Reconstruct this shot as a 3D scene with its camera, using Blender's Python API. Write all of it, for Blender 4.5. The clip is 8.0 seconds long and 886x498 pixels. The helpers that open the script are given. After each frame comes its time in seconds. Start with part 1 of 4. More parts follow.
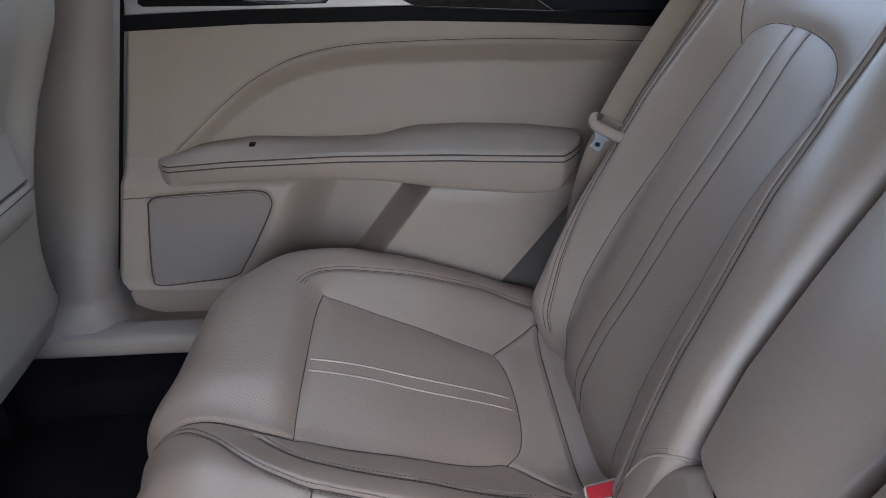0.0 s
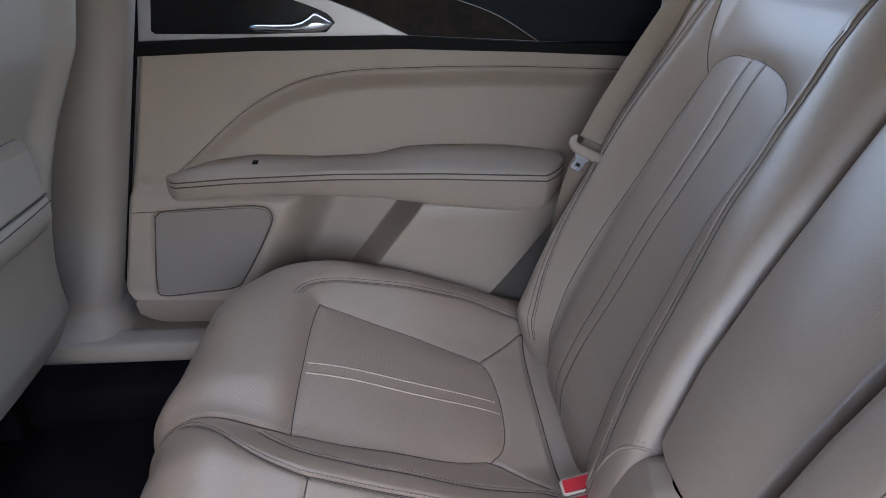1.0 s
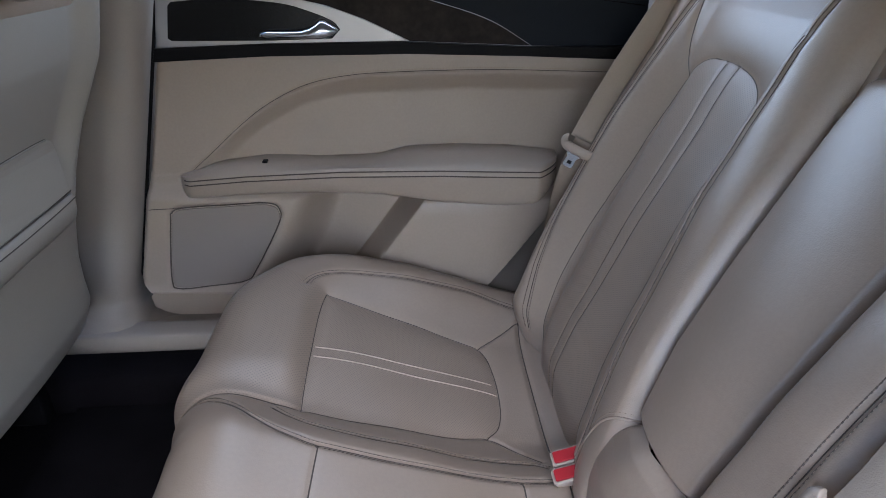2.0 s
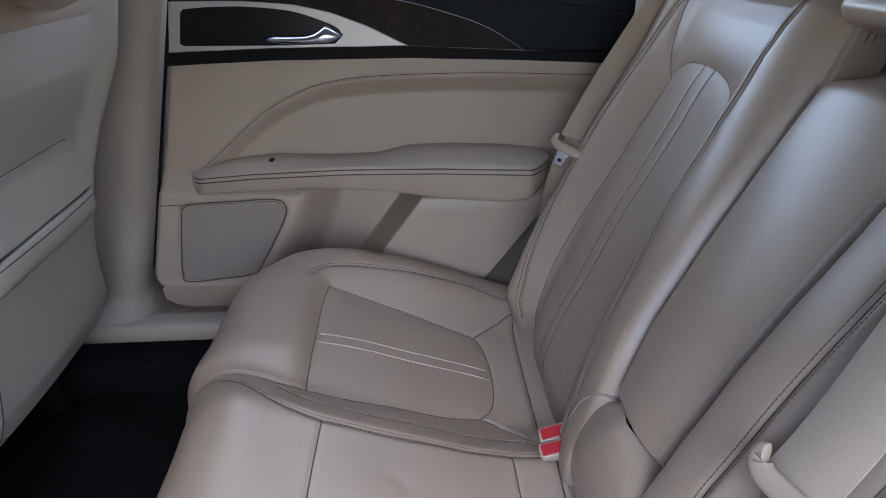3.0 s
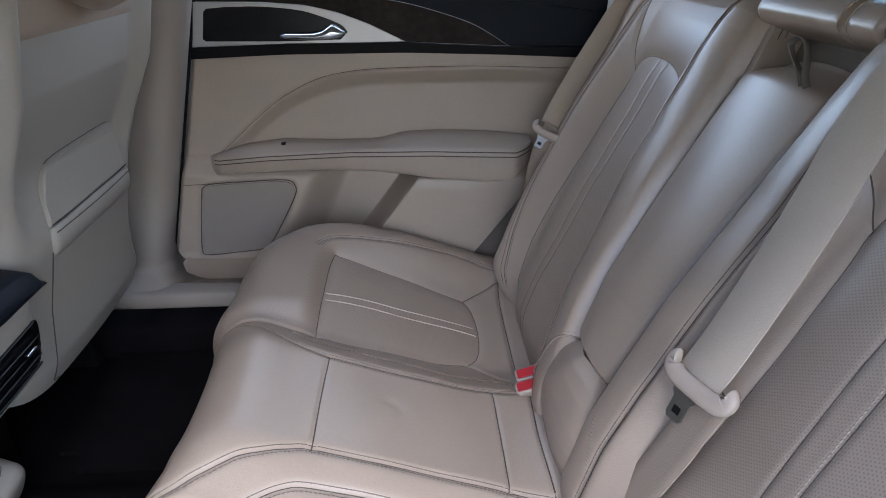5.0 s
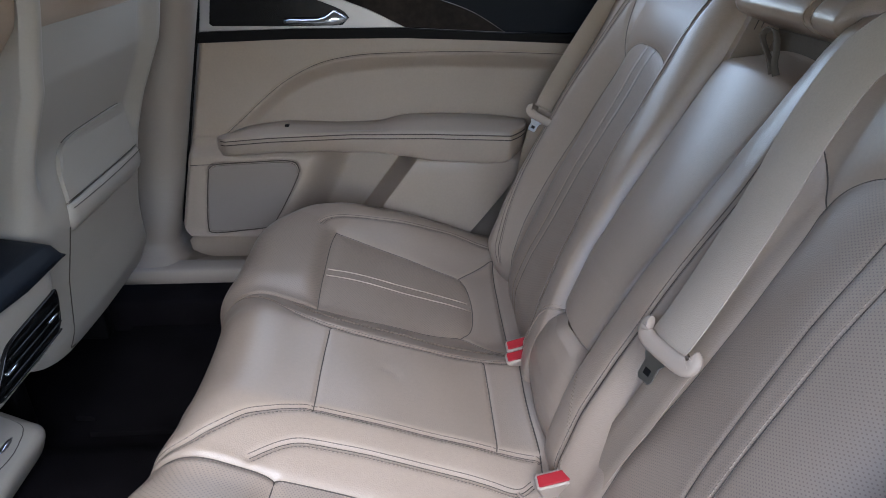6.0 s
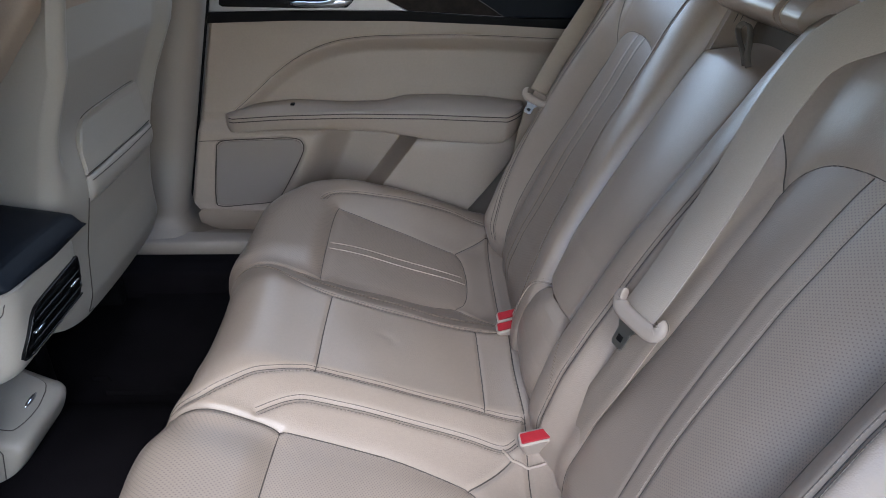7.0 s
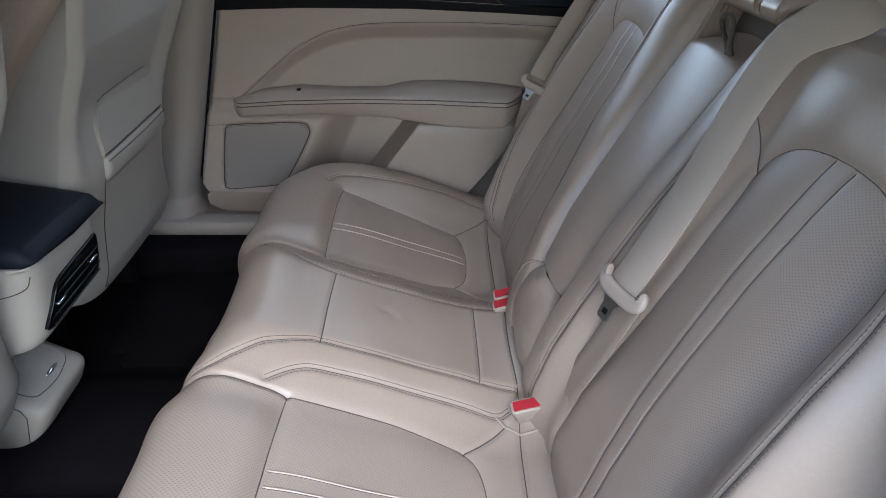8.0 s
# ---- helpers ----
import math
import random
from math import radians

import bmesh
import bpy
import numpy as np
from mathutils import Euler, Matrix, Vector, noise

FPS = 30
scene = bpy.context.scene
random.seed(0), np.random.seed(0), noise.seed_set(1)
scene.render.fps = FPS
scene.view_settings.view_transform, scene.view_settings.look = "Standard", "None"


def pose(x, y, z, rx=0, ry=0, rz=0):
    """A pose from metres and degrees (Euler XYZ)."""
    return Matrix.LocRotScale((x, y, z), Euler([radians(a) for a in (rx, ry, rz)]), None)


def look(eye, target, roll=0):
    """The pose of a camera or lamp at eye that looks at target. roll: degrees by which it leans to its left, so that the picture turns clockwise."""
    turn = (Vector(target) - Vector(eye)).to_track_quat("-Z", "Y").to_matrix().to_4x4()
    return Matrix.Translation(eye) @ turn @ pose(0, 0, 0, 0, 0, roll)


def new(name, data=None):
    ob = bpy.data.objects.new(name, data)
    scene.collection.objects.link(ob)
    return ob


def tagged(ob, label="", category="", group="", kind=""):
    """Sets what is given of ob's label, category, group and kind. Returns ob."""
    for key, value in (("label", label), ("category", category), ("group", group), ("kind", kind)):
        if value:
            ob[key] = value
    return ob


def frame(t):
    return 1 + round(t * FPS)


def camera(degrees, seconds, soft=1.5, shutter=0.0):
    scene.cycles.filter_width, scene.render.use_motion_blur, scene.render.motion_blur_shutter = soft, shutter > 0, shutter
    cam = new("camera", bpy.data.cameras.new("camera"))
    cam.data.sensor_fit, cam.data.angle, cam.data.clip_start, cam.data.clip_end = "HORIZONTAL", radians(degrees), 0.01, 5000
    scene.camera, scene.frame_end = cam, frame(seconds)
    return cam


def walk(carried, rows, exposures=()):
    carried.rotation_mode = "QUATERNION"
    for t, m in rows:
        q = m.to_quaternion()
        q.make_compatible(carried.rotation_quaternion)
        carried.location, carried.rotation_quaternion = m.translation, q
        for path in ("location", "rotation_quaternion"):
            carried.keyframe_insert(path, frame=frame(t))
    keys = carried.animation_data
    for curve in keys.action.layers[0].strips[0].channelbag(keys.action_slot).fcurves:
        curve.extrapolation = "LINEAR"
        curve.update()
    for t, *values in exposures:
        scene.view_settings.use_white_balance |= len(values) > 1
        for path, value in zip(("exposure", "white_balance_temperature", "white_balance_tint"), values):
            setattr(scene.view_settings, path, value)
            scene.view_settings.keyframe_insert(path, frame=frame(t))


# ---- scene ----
cam = camera(69.2, 8.0, 0.9)
UNIT = 0.9  # metres to one unit of the plan
METRES, EYE, TILT, LEAN, TURN = 0.60 * UNIT, 0.90 * UNIT, -28.0, 0.0, -4.5
MIDX, MIDY = 0.0, -0.40 * UNIT
ROWS = [
    (0.0, 0.0, 0.0, 0.0, -0.0, 0.0, -0.0),
    (0.5, 0.0092, -0.0647, -0.0118, -0.4, 0.67, -0.25),
    (1.0, 0.0195, -0.1175, -0.0269, -0.3, 1.92, -0.42),
    (1.5, 0.0244, -0.1774, -0.0477, -0.17, 2.16, -0.33),
    (3.0, 0.0518, -0.3474, -0.0985, 0.28, 2.43, -0.27),
    (3.5, 0.0613, -0.4147, -0.1257, 0.33, 2.53, -0.51),
    (4.0, 0.0712, -0.4918, -0.1508, 0.37, 2.59, -0.43),
    (4.5, 0.0785, -0.5604, -0.1826, 0.36, 2.6, -0.4),
    (6.0, 0.1072, -0.7204, -0.2335, 0.53, 0.98, -0.87),
    (6.5, 0.1218, -0.7852, -0.2385, 0.64, 0.1, -1.28),
    (7.0, 0.1314, -0.8435, -0.2448, 0.77, -0.93, -1.83),
    (7.5, 0.1432, -0.8912, -0.2526, 0.99, -1.81, -2.12),
    (8.0, 0.1534, -0.9411, -0.2647, 1.23, -2.14, -2.15),
]
walk(cam, [(t, pose(MIDX, MIDY, EYE, TILT, LEAN, TURN) @ pose(METRES * x, METRES * y, METRES * z, 90 + pitch, roll, yaw)) for t, x, y, z, yaw, pitch, roll in ROWS], [(0.0, 2.60, 5930, 11), (1.5, 2.60, 5970, 12), (4.5, 2.57, 5990, 12), (8.0, 2.46, 6040, 9)])

# ---- world, sun, exposure ----
world = bpy.data.worlds.new("sky")
scene.world = world
world.use_nodes = True
wn = world.node_tree
sky = wn.nodes.new("ShaderNodeTexSky")
sky.sky_type, sky.sun_disc = "NISHITA", False
sky.sun_elevation, sky.sun_rotation = radians(42.0), radians(171.0)
wn.links.new(sky.outputs[0], wn.nodes["Background"].inputs[0])
wn.nodes["Background"].inputs[1].default_value = 0.145
sun_data = bpy.data.lights.new("sun", "SUN")
sun_data.energy, sun_data.angle, sun_data.color = 0.64, radians(45), (0.80, 0.91, 1.0)
new("sun", sun_data).matrix_world = look((0.93, -5.87, 5.35), (0, 0, 0))
# daylight lamp in the side window, added fill before the walled-off windscreen: eye, target, width, height, watts
for label, eye, target, wide, high, watts in (("side_window_daylight", (-0.02, 0.78, 1.03), (-0.04, -0.2, 0.38), 0.85, 0.28, 0.44),
                                              ("windscreen_fill", (-1.45, 0.0, 1.06), (0.1, 0.0, 0.45), 1.25, 0.30, 0.06)):
    lamp = bpy.data.lights.new(label, "AREA")
    lamp.shape, lamp.size, lamp.size_y, lamp.energy, lamp.color = "RECTANGLE", wide * UNIT, high * UNIT, watts, (0.84, 0.93, 1.0)
    new(label, lamp).matrix_world = look([c * UNIT for c in eye], [c * UNIT for c in target])


# ---- materials ----
def material(name, color, rough=0.5, metal=0.0, spec=0.5):
    m = bpy.data.materials.new(name)
    m.use_nodes = True
    p = m.node_tree.nodes["Principled BSDF"]
    p.inputs["Base Color"].default_value = (*color, 1)
    p.inputs["Roughness"].default_value = rough
    p.inputs["Metallic"].default_value = metal
    p.inputs["Specular IOR Level"].default_value = spec
    return m


def node(m, kind, **values):
    n = m.node_tree.nodes.new(kind)
    for key, value in values.items():
        n.inputs[key].default_value = value
    return n


def link(m, a, b):
    m.node_tree.links.new(a, b)


def math_node(m, op, a, b=None):
    n = m.node_tree.nodes.new("ShaderNodeMath")
    n.operation = op
    for i, v in enumerate((a, b)):
        if v is None:
            continue
        if isinstance(v, (int, float)):
            n.inputs[i].default_value = v
        else:
            link(m, v, n.inputs[i])
    return n.outputs[0]


def mottled(m, color, amount, fine, broad, bump=0.0, bump_size=0.001, rough_var=0.0, wrinkle=0.0):
    """Colour at two scales, and fine relief."""
    p = m.node_tree.nodes["Principled BSDF"]
    tc = m.node_tree.nodes.new("ShaderNodeTexCoord")
    a = node(m, "ShaderNodeTexNoise", Scale=fine, Detail=4.0)
    b = node(m, "ShaderNodeTexNoise", Scale=broad, Detail=3.0)
    for n in (a, b):
        link(m, tc.outputs["Object"], n.inputs["Vector"])
    both = math_node(m, "ADD", math_node(m, "MULTIPLY", a.outputs[0], 0.5), math_node(m, "MULTIPLY", b.outputs[0], 0.5))
    ramp = m.node_tree.nodes.new("ShaderNodeValToRGB")
    ramp.color_ramp.elements[0].position, ramp.color_ramp.elements[1].position = 0.32, 0.68
    ramp.color_ramp.elements[0].color = (*[c * (1 - amount) for c in color], 1)
    ramp.color_ramp.elements[1].color = (*[min(1, c * (1 + amount)) for c in color], 1)
    link(m, both, ramp.inputs[0])
    link(m, ramp.outputs[0], p.inputs["Base Color"])
    if rough_var:
        base = p.inputs["Roughness"].default_value
        r = math_node(m, "ADD", math_node(m, "MULTIPLY", b.outputs[0], rough_var), base - rough_var / 2)
        link(m, r, p.inputs["Roughness"])
    if bump:
        v = node(m, "ShaderNodeTexVoronoi", Scale=1 / bump_size)
        link(m, tc.outputs["Object"], v.inputs["Vector"])
        h = math_node(m, "ADD", v.outputs["Distance"], math_node(m, "MULTIPLY", a.outputs[0], 0.6))
        w = node(m, "ShaderNodeTexNoise", Scale=38.0, Detail=5.0, Roughness=0.62, Distortion=0.8)
        link(m, tc.outputs["Object"], w.inputs["Vector"])
        h = math_node(m, "ADD", h, math_node(m, "MULTIPLY", w.outputs[0], wrinkle))
        bn = node(m, "ShaderNodeBump", Strength=bump, Distance=0.0004)
        link(m, h, bn.inputs["Height"])
        link(m, bn.outputs[0], p.inputs["Normal"])
        return h, bn, ramp
    return None, None, ramp


LEATHER = (0.278, 0.214, 0.168)


def leather(name, color=LEATHER, rough=0.36, perforated=False):
    m = material(name, color, rough)
    h, bn, ramp = mottled(m, color, 0.05, 220, 9, 0.30, 0.0016, 0.12, 1.3)
    if perforated:
        uv = m.node_tree.nodes.new("ShaderNodeUVMap")
        dots = []
        for shift in (0.0, 0.5):
            mp = m.node_tree.nodes.new("ShaderNodeMapping")
            mp.inputs["Location"].default_value = (shift, shift, 0)
            mp.inputs["Scale"].default_value = (1 / 0.0044, 1 / 0.0062, 1)
            link(m, uv.outputs[0], mp.inputs[0])
            fr = m.node_tree.nodes.new("ShaderNodeVectorMath")
            fr.operation = "FRACTION"
            link(m, mp.outputs[0], fr.inputs[0])
            sub = m.node_tree.nodes.new("ShaderNodeVectorMath")
            sub.operation = "SUBTRACT"
            sub.inputs[1].default_value = (0.5, 0.5, 0)
            link(m, fr.outputs[0], sub.inputs[0])
            sc = m.node_tree.nodes.new("ShaderNodeVectorMath")
            sc.operation = "MULTIPLY"
            sc.inputs[1].default_value = (0.0044, 0.0062, 0)
            link(m, sub.outputs[0], sc.inputs[0])
            ln = m.node_tree.nodes.new("ShaderNodeVectorMath")
            ln.operation = "LENGTH"
            link(m, sc.outputs[0], ln.inputs[0])
            dots.append(ln.outputs["Value"])
        near = math_node(m, "MINIMUM", dots[0], dots[1])
        hole = m.node_tree.nodes.new("ShaderNodeMapRange")
        hole.inputs["From Min"].default_value, hole.inputs["From Max"].default_value = 0.00058, 0.00098
        link(m, near, hole.inputs["Value"])
        mix = m.node_tree.nodes.new("ShaderNodeMix")
        mix.data_type = "RGBA"
        mix.inputs["A"].default_value = (0.188, 0.143, 0.113, 1)
        link(m, hole.outputs[0], mix.inputs["Factor"])
        link(m, ramp.outputs[0], mix.inputs["B"])
        link(m, mix.outputs["Result"], m.node_tree.nodes["Principled BSDF"].inputs["Base Color"])
    return m


LEATHER_PLAIN = leather("leather_plain")
LEATHER_PERF = leather("leather_perforated", rough=0.42, perforated=True)
# dark lines: shade of creases, grooves and panel gaps put into colour
SEAM = material("dark_thread_and_gap_shade", (0.055, 0.042, 0.034), 0.8)
STITCH_SHADE = material("stitch_groove_shade", (0.085, 0.066, 0.052), 0.8)
THREAD_LIGHT = material("pale_piping", (0.34, 0.265, 0.21), 0.55)
THREAD = material("beige_thread", (0.30, 0.235, 0.183), 0.75, 0, 0.2)
PLASTIC = material("beige_plastic", (0.235, 0.197, 0.166), 0.55)
mottled(PLASTIC, (0.235, 0.197, 0.166), 0.04, 300, 7, 0.25, 0.0012, 0.08)
VINYL = leather("door_vinyl", (0.282, 0.226, 0.184), 0.45)
GREY_MESH = material("speaker_mesh", (0.20, 0.17, 0.15), 0.8, 0, 0.2)
BLACK_SOFT = leather("black_leather", (0.008, 0.010, 0.014), 0.48)
BLACK_SOFT.node_tree.nodes["Principled BSDF"].inputs["Specular IOR Level"].default_value = 0.07
BLACK_GLOSS = material("black_gloss", (0.004, 0.004, 0.0045), 0.22, 0, 0.25)
BLACK_TRIM = material("black_trim", (0.006, 0.0056, 0.006), 0.55, 0, 0.07)
WOOD = material("dark_wood", (0.014, 0.010, 0.0085), 0.55, 0, 0.1)
mottled(WOOD, (0.014, 0.010, 0.0085), 0.6, 90, 14)
SILVER = material("satin_silver", (0.36, 0.35, 0.35), 0.42, 0.6)
CHROME = material("chrome", (0.50, 0.53, 0.57), 0.16, 1.0)
STEEL = material("steel", (0.32, 0.32, 0.30), 0.38, 1.0)
BRIGHT_STEEL = material("bright_steel", (0.13, 0.14, 0.16), 0.22, 1.0)
RED = material("red_plastic", (0.29, 0.012, 0.018), 0.55, 0, 0.25)
CARPET = material("black_carpet", (0.0050, 0.0042, 0.0050), 0.95, 0, 0.03)
mottled(CARPET, (0.0050, 0.0042, 0.0050), 0.45, 700, 12, 0.9, 0.002)
MAT = material("floor_mat", (0.0055, 0.0047, 0.0054), 0.95, 0, 0.03)
mottled(MAT, (0.0055, 0.0047, 0.0054), 0.45, 900, 12, 0.9, 0.002)
WEB = material("belt_webbing", (0.32, 0.262, 0.212), 0.75, 0, 0.2)
mottled(WEB, (0.32, 0.262, 0.212), 0.06, 500, 12, 0.3, 0.0013)
# same webbing for the lap run, darker copy with shade put into its colour
WEB_SHADED = material("shaded_lap_webbing", (0.245, 0.190, 0.147), 0.75, 0, 0.2)
mottled(WEB_SHADED, (0.245, 0.190, 0.147), 0.06, 500, 12, 0.3, 0.0013)
# recess panel, its base colour darkened for the shade inside the recess
RECESS_SHADED = material("shaded_recess_panel", (0.12, 0.098, 0.080), 0.9, 0, 0.1)
mottled(RECESS_SHADED, (0.12, 0.098, 0.080), 0.15, 400, 12, 0.4, 0.0012)
STRAP = material("strap_fabric", (0.09, 0.073, 0.058), 0.8)
mottled(STRAP, (0.09, 0.073, 0.058), 0.1, 500, 20)
PLASTIC_LIGHT = material("light_plastic", (0.33, 0.265, 0.218), 0.5, 0, 0.35)
SHELL = material("seat_shell", (0.26, 0.230, 0.198), 0.48)
mottled(SHELL, (0.26, 0.230, 0.198), 0.04, 350, 6, 0.2, 0.0012, 0.08)
HEADLINER = material("headliner", (0.32, 0.29, 0.265), 0.9)
mottled(HEADLINER, (0.32, 0.29, 0.265), 0.04, 500, 6)
CONCRETE = material("concrete", (0.06, 0.06, 0.06), 0.9)
mottled(CONCRETE, (0.25, 0.205, 0.16), 0.2, 40, 1.5)


# ---- shape helpers ----
def ss(a, b, x):
    t = np.clip((np.asarray(x, float) - a) / (b - a), 0, 1)
    return t * t * (3 - 2 * t)


def bell(x, c, w):
    return np.exp(-((np.asarray(x, float) - c) / w) ** 2)


def spline(pts, n=12):
    """A smooth line through the points."""
    p = np.array(pts, float)
    q = np.vstack([2 * p[0] - p[1], p, 2 * p[-1] - p[-2]])
    out = []
    for i in range(1, len(q) - 2):
        for t in np.linspace(0, 1, n, endpoint=False):
            a, b, c, d = q[i - 1:i + 3]
            out.append(0.5 * (2 * b + (c - a) * t + (2 * a - 5 * b + 4 * c - d) * t * t + (3 * b - a - 3 * c + d) * t ** 3))
    out.append(p[-1])
    return np.array(out)


def even(line, step):
    """The line again, with points at an even step."""
    d = np.concatenate([[0], np.cumsum(np.linalg.norm(np.diff(line, axis=0), axis=1))])
    s = np.linspace(0, d[-1], max(2, int(round(d[-1] / step)) + 1))
    return np.stack([np.interp(s, d, line[:, i]) for i in range(line.shape[1])], 1)


def away(a, b, line):
    """Distance of the points (a, b) from a line."""
    best = np.full(a.shape, 9.0)
    for p, q in zip(line[:-1], line[1:]):
        d = q - p
        t = np.clip(((a - p[0]) * d[0] + (b - p[1]) * d[1]) / max(d @ d, 1e-12), 0, 1)
        best = np.minimum(best, np.hypot(a - p[0] - t * d[0], b - p[1] - t * d[1]))
    return best


def within(a, b, loop):
    r = np.zeros(a.shape, bool)
    x0, y0 = loop[-1]
    for x1, y1 in loop:
        cut = ((y1 > b) != (y0 > b)) & (a < (x0 - x1) * (b - y1) / (y0 - y1 + 1e-12) + x1)
        r ^= cut
        x0, y0 = x1, y1
    return r


def mesh_object(name, verts, faces, mat, parent=None, label="", smooth=True, uv=None, normals=None):
    me = bpy.data.meshes.new(name)
    me.from_pydata((np.array([tuple(v) for v in verts], float) * UNIT).tolist(), [], [tuple(f) for f in faces])
    if uv is not None:
        lay = me.uv_layers.new(name="UVMap")
        idx = np.zeros(len(me.loops), dtype=np.int32)
        me.loops.foreach_get("vertex_index", idx)
        lay.data.foreach_set("uv", np.asarray(uv, dtype=np.float32)[idx].ravel())
    me.polygons.foreach_set("use_smooth", [smooth] * len(me.polygons))
    me.update()
    if normals is not None:
        me.normals_split_custom_set_from_vertices([tuple(n) for n in normals])
    me.materials.append(mat)
    ob = new(name, me)
    ob.parent = parent
    if label:
        ob["label"] = label
    return ob


def part(name, bm, mat, parent=None, label="", smooth=True):
    me = bpy.data.meshes.new(name)
    bmesh.ops.recalc_face_normals(bm, faces=bm.faces)
    bmesh.ops.scale(bm, vec=(UNIT, UNIT, UNIT), verts=bm.verts)
    bm.to_mesh(me)
    bm.free()
    me.polygons.foreach_set("use_smooth", [smooth] * len(me.polygons))
    me.materials.append(mat)
    ob = new(name, me)
    ob.parent = parent
    if label:
        ob["label"] = label
    return ob


def thing(name, label, category, at=(0, 0, 0), group="", kind=""):
    ob = new(name)
    ob.location = at
    ob.empty_display_size = 0.05
    return tagged(ob, label, category, group, kind)


def grid_normals(P):
    du = np.gradient(P, axis=0)
    dv = np.gradient(P, axis=1)
    n = np.cross(du, dv)
    return n / np.maximum(np.linalg.norm(n, axis=2, keepdims=True), 1e-12)


def sheet(name, P, A, B, mat, parent=None, label="", mask=None, flip=False):
    """A mesh of the quads of the grid P whose middle the mask holds; A, B give its flat coordinates."""
    nu, nv = P.shape[:2]
    N = grid_normals(P)
    if flip:
        N = -N
    idx = np.arange(nu * nv).reshape(nu, nv)
    q = np.stack([idx[:-1, :-1], idx[1:, :-1], idx[1:, 1:], idx[:-1, 1:]], 2).reshape(-1, 4)
    if flip:
        q = q[:, ::-1]
    if mask is not None:
        q = q[mask.reshape(-1)]
    used, inv = np.unique(q, return_inverse=True)
    q = inv.reshape(-1, 4)
    V = P.reshape(-1, 3)[used]
    return mesh_object(name, V.tolist(), q.tolist(), mat, parent, label,
                       uv=np.stack([A.ravel()[used], B.ravel()[used]], 1), normals=N.reshape(-1, 3)[used])


def tube(name, line, radius, mat, parent=None, label="", sides=6, flat=1.0, closed=False):
    """A cord along a line of points in space; flat squashes it."""
    pts = [Vector(p) for p in line]
    n = len(pts)
    verts, faces = [], []
    up = Vector((0.123, 0.2, 0.97))
    for i, p in enumerate(pts):
        d = (pts[(i + 1) % n] - pts[i - 1]) if closed else (pts[min(i + 1, n - 1)] - pts[max(i - 1, 0)])
        d.normalize()
        e = d.cross(up).normalized()
        f = e.cross(d)
        for k in range(sides):
            a = 2 * math.pi * k / sides
            verts.append(p + e * math.cos(a) * radius + f * math.sin(a) * radius * flat)
    for i in range(n if closed else n - 1):
        j = (i + 1) % n
        for k in range(sides):
            l = (k + 1) % sides
            faces.append((i * sides + k, i * sides + l, j * sides + l, j * sides + k))
    if not closed:
        faces.append(tuple(range(sides))[::-1])
        faces.append(tuple((n - 1) * sides + k for k in range(sides)))
    return mesh_object(name, verts, faces, mat, parent, label)


def loft(name, rings, mat, parent=None, label="", caps=True):
    """A closed skin through rings of equally many points."""
    k = len(rings[0])
    verts = [tuple(p) for r in rings for p in r]
    faces = []
    for i in range(len(rings) - 1):
        for j in range(k):
            l = (j + 1) % k
            faces.append((i * k + j, i * k + l, (i + 1) * k + l, (i + 1) * k + j))
    if caps:
        faces.append(tuple(range(k))[::-1])
        faces.append(tuple((len(rings) - 1) * k + j for j in range(k)))
    ob = mesh_object(name, verts, faces, mat, parent, label)
    bm = bmesh.new()
    bm.from_mesh(ob.data)
    bmesh.ops.recalc_face_normals(bm, faces=bm.faces)
    bm.to_mesh(ob.data)
    bm.free()
    return ob


def block(name, lo, hi, mat, parent=None, label="", bevel=0.005, segments=2, turn=None):
    bm = bmesh.new()
    bmesh.ops.create_cube(bm, size=1)
    c = [(a + b) / 2 for a, b in zip(lo, hi)]
    for v in bm.verts:
        v.co = Vector([v.co[i] * (hi[i] - lo[i]) for i in range(3)])
    if bevel:
        bmesh.ops.bevel(bm, geom=list(bm.edges), offset=bevel, segments=segments, profile=0.5, affect="EDGES")
    m = Matrix.Translation(c) @ (turn or Matrix())
    bmesh.ops.transform(bm, matrix=m, verts=bm.verts)
    return part(name, bm, mat, parent, label)


def plate(name, outline, place, depth, mat, parent=None, label="", bevel=0.0):
    """A flat piece of the outline (u, v), laid into space by place(u, v, w), thick from w = 0 to depth."""
    bm = bmesh.new()
    lo = [bm.verts.new(place(u, v, 0.0)) for u, v in outline]
    hi = [bm.verts.new(place(u, v, depth)) for u, v in outline]
    n = len(lo)
    top = bm.faces.new(hi)
    bm.faces.new(lo[::-1])
    for i in range(n):
        bm.faces.new((lo[i], lo[(i + 1) % n], hi[(i + 1) % n], hi[i]))
    if bevel:
        bmesh.ops.bevel(bm, geom=list(top.edges), offset=bevel, segments=2, profile=0.5, affect="EDGES")
    return part(name, bm, mat, parent, label, smooth=False)


def ribbon(name, line, across, width, thick, mat, parent=None, label=""):
    """A strap along the line; across gives its width direction at each point."""
    pts = [Vector(p) for p in line]
    rings = []
    for i, p in enumerate(pts):
        d = (pts[min(i + 1, len(pts) - 1)] - pts[max(i - 1, 0)]).normalized()
        a = Vector(across[i])
        a = (a - d * a.dot(d)).normalized()
        n = d.cross(a)
        r, k = width / 2, thick / 2
        rings.append([p + a * r * u + n * k * v for u, v in ((1, 0.4), (0.97, 1), (0.5, 1.1), (-0.5, 1.1), (-0.97, 1), (-1, 0.4), (-1, -0.4), (-0.97, -1), (0.97, -1), (1, -0.4))])
    return loft(name, rings, mat, parent, label)


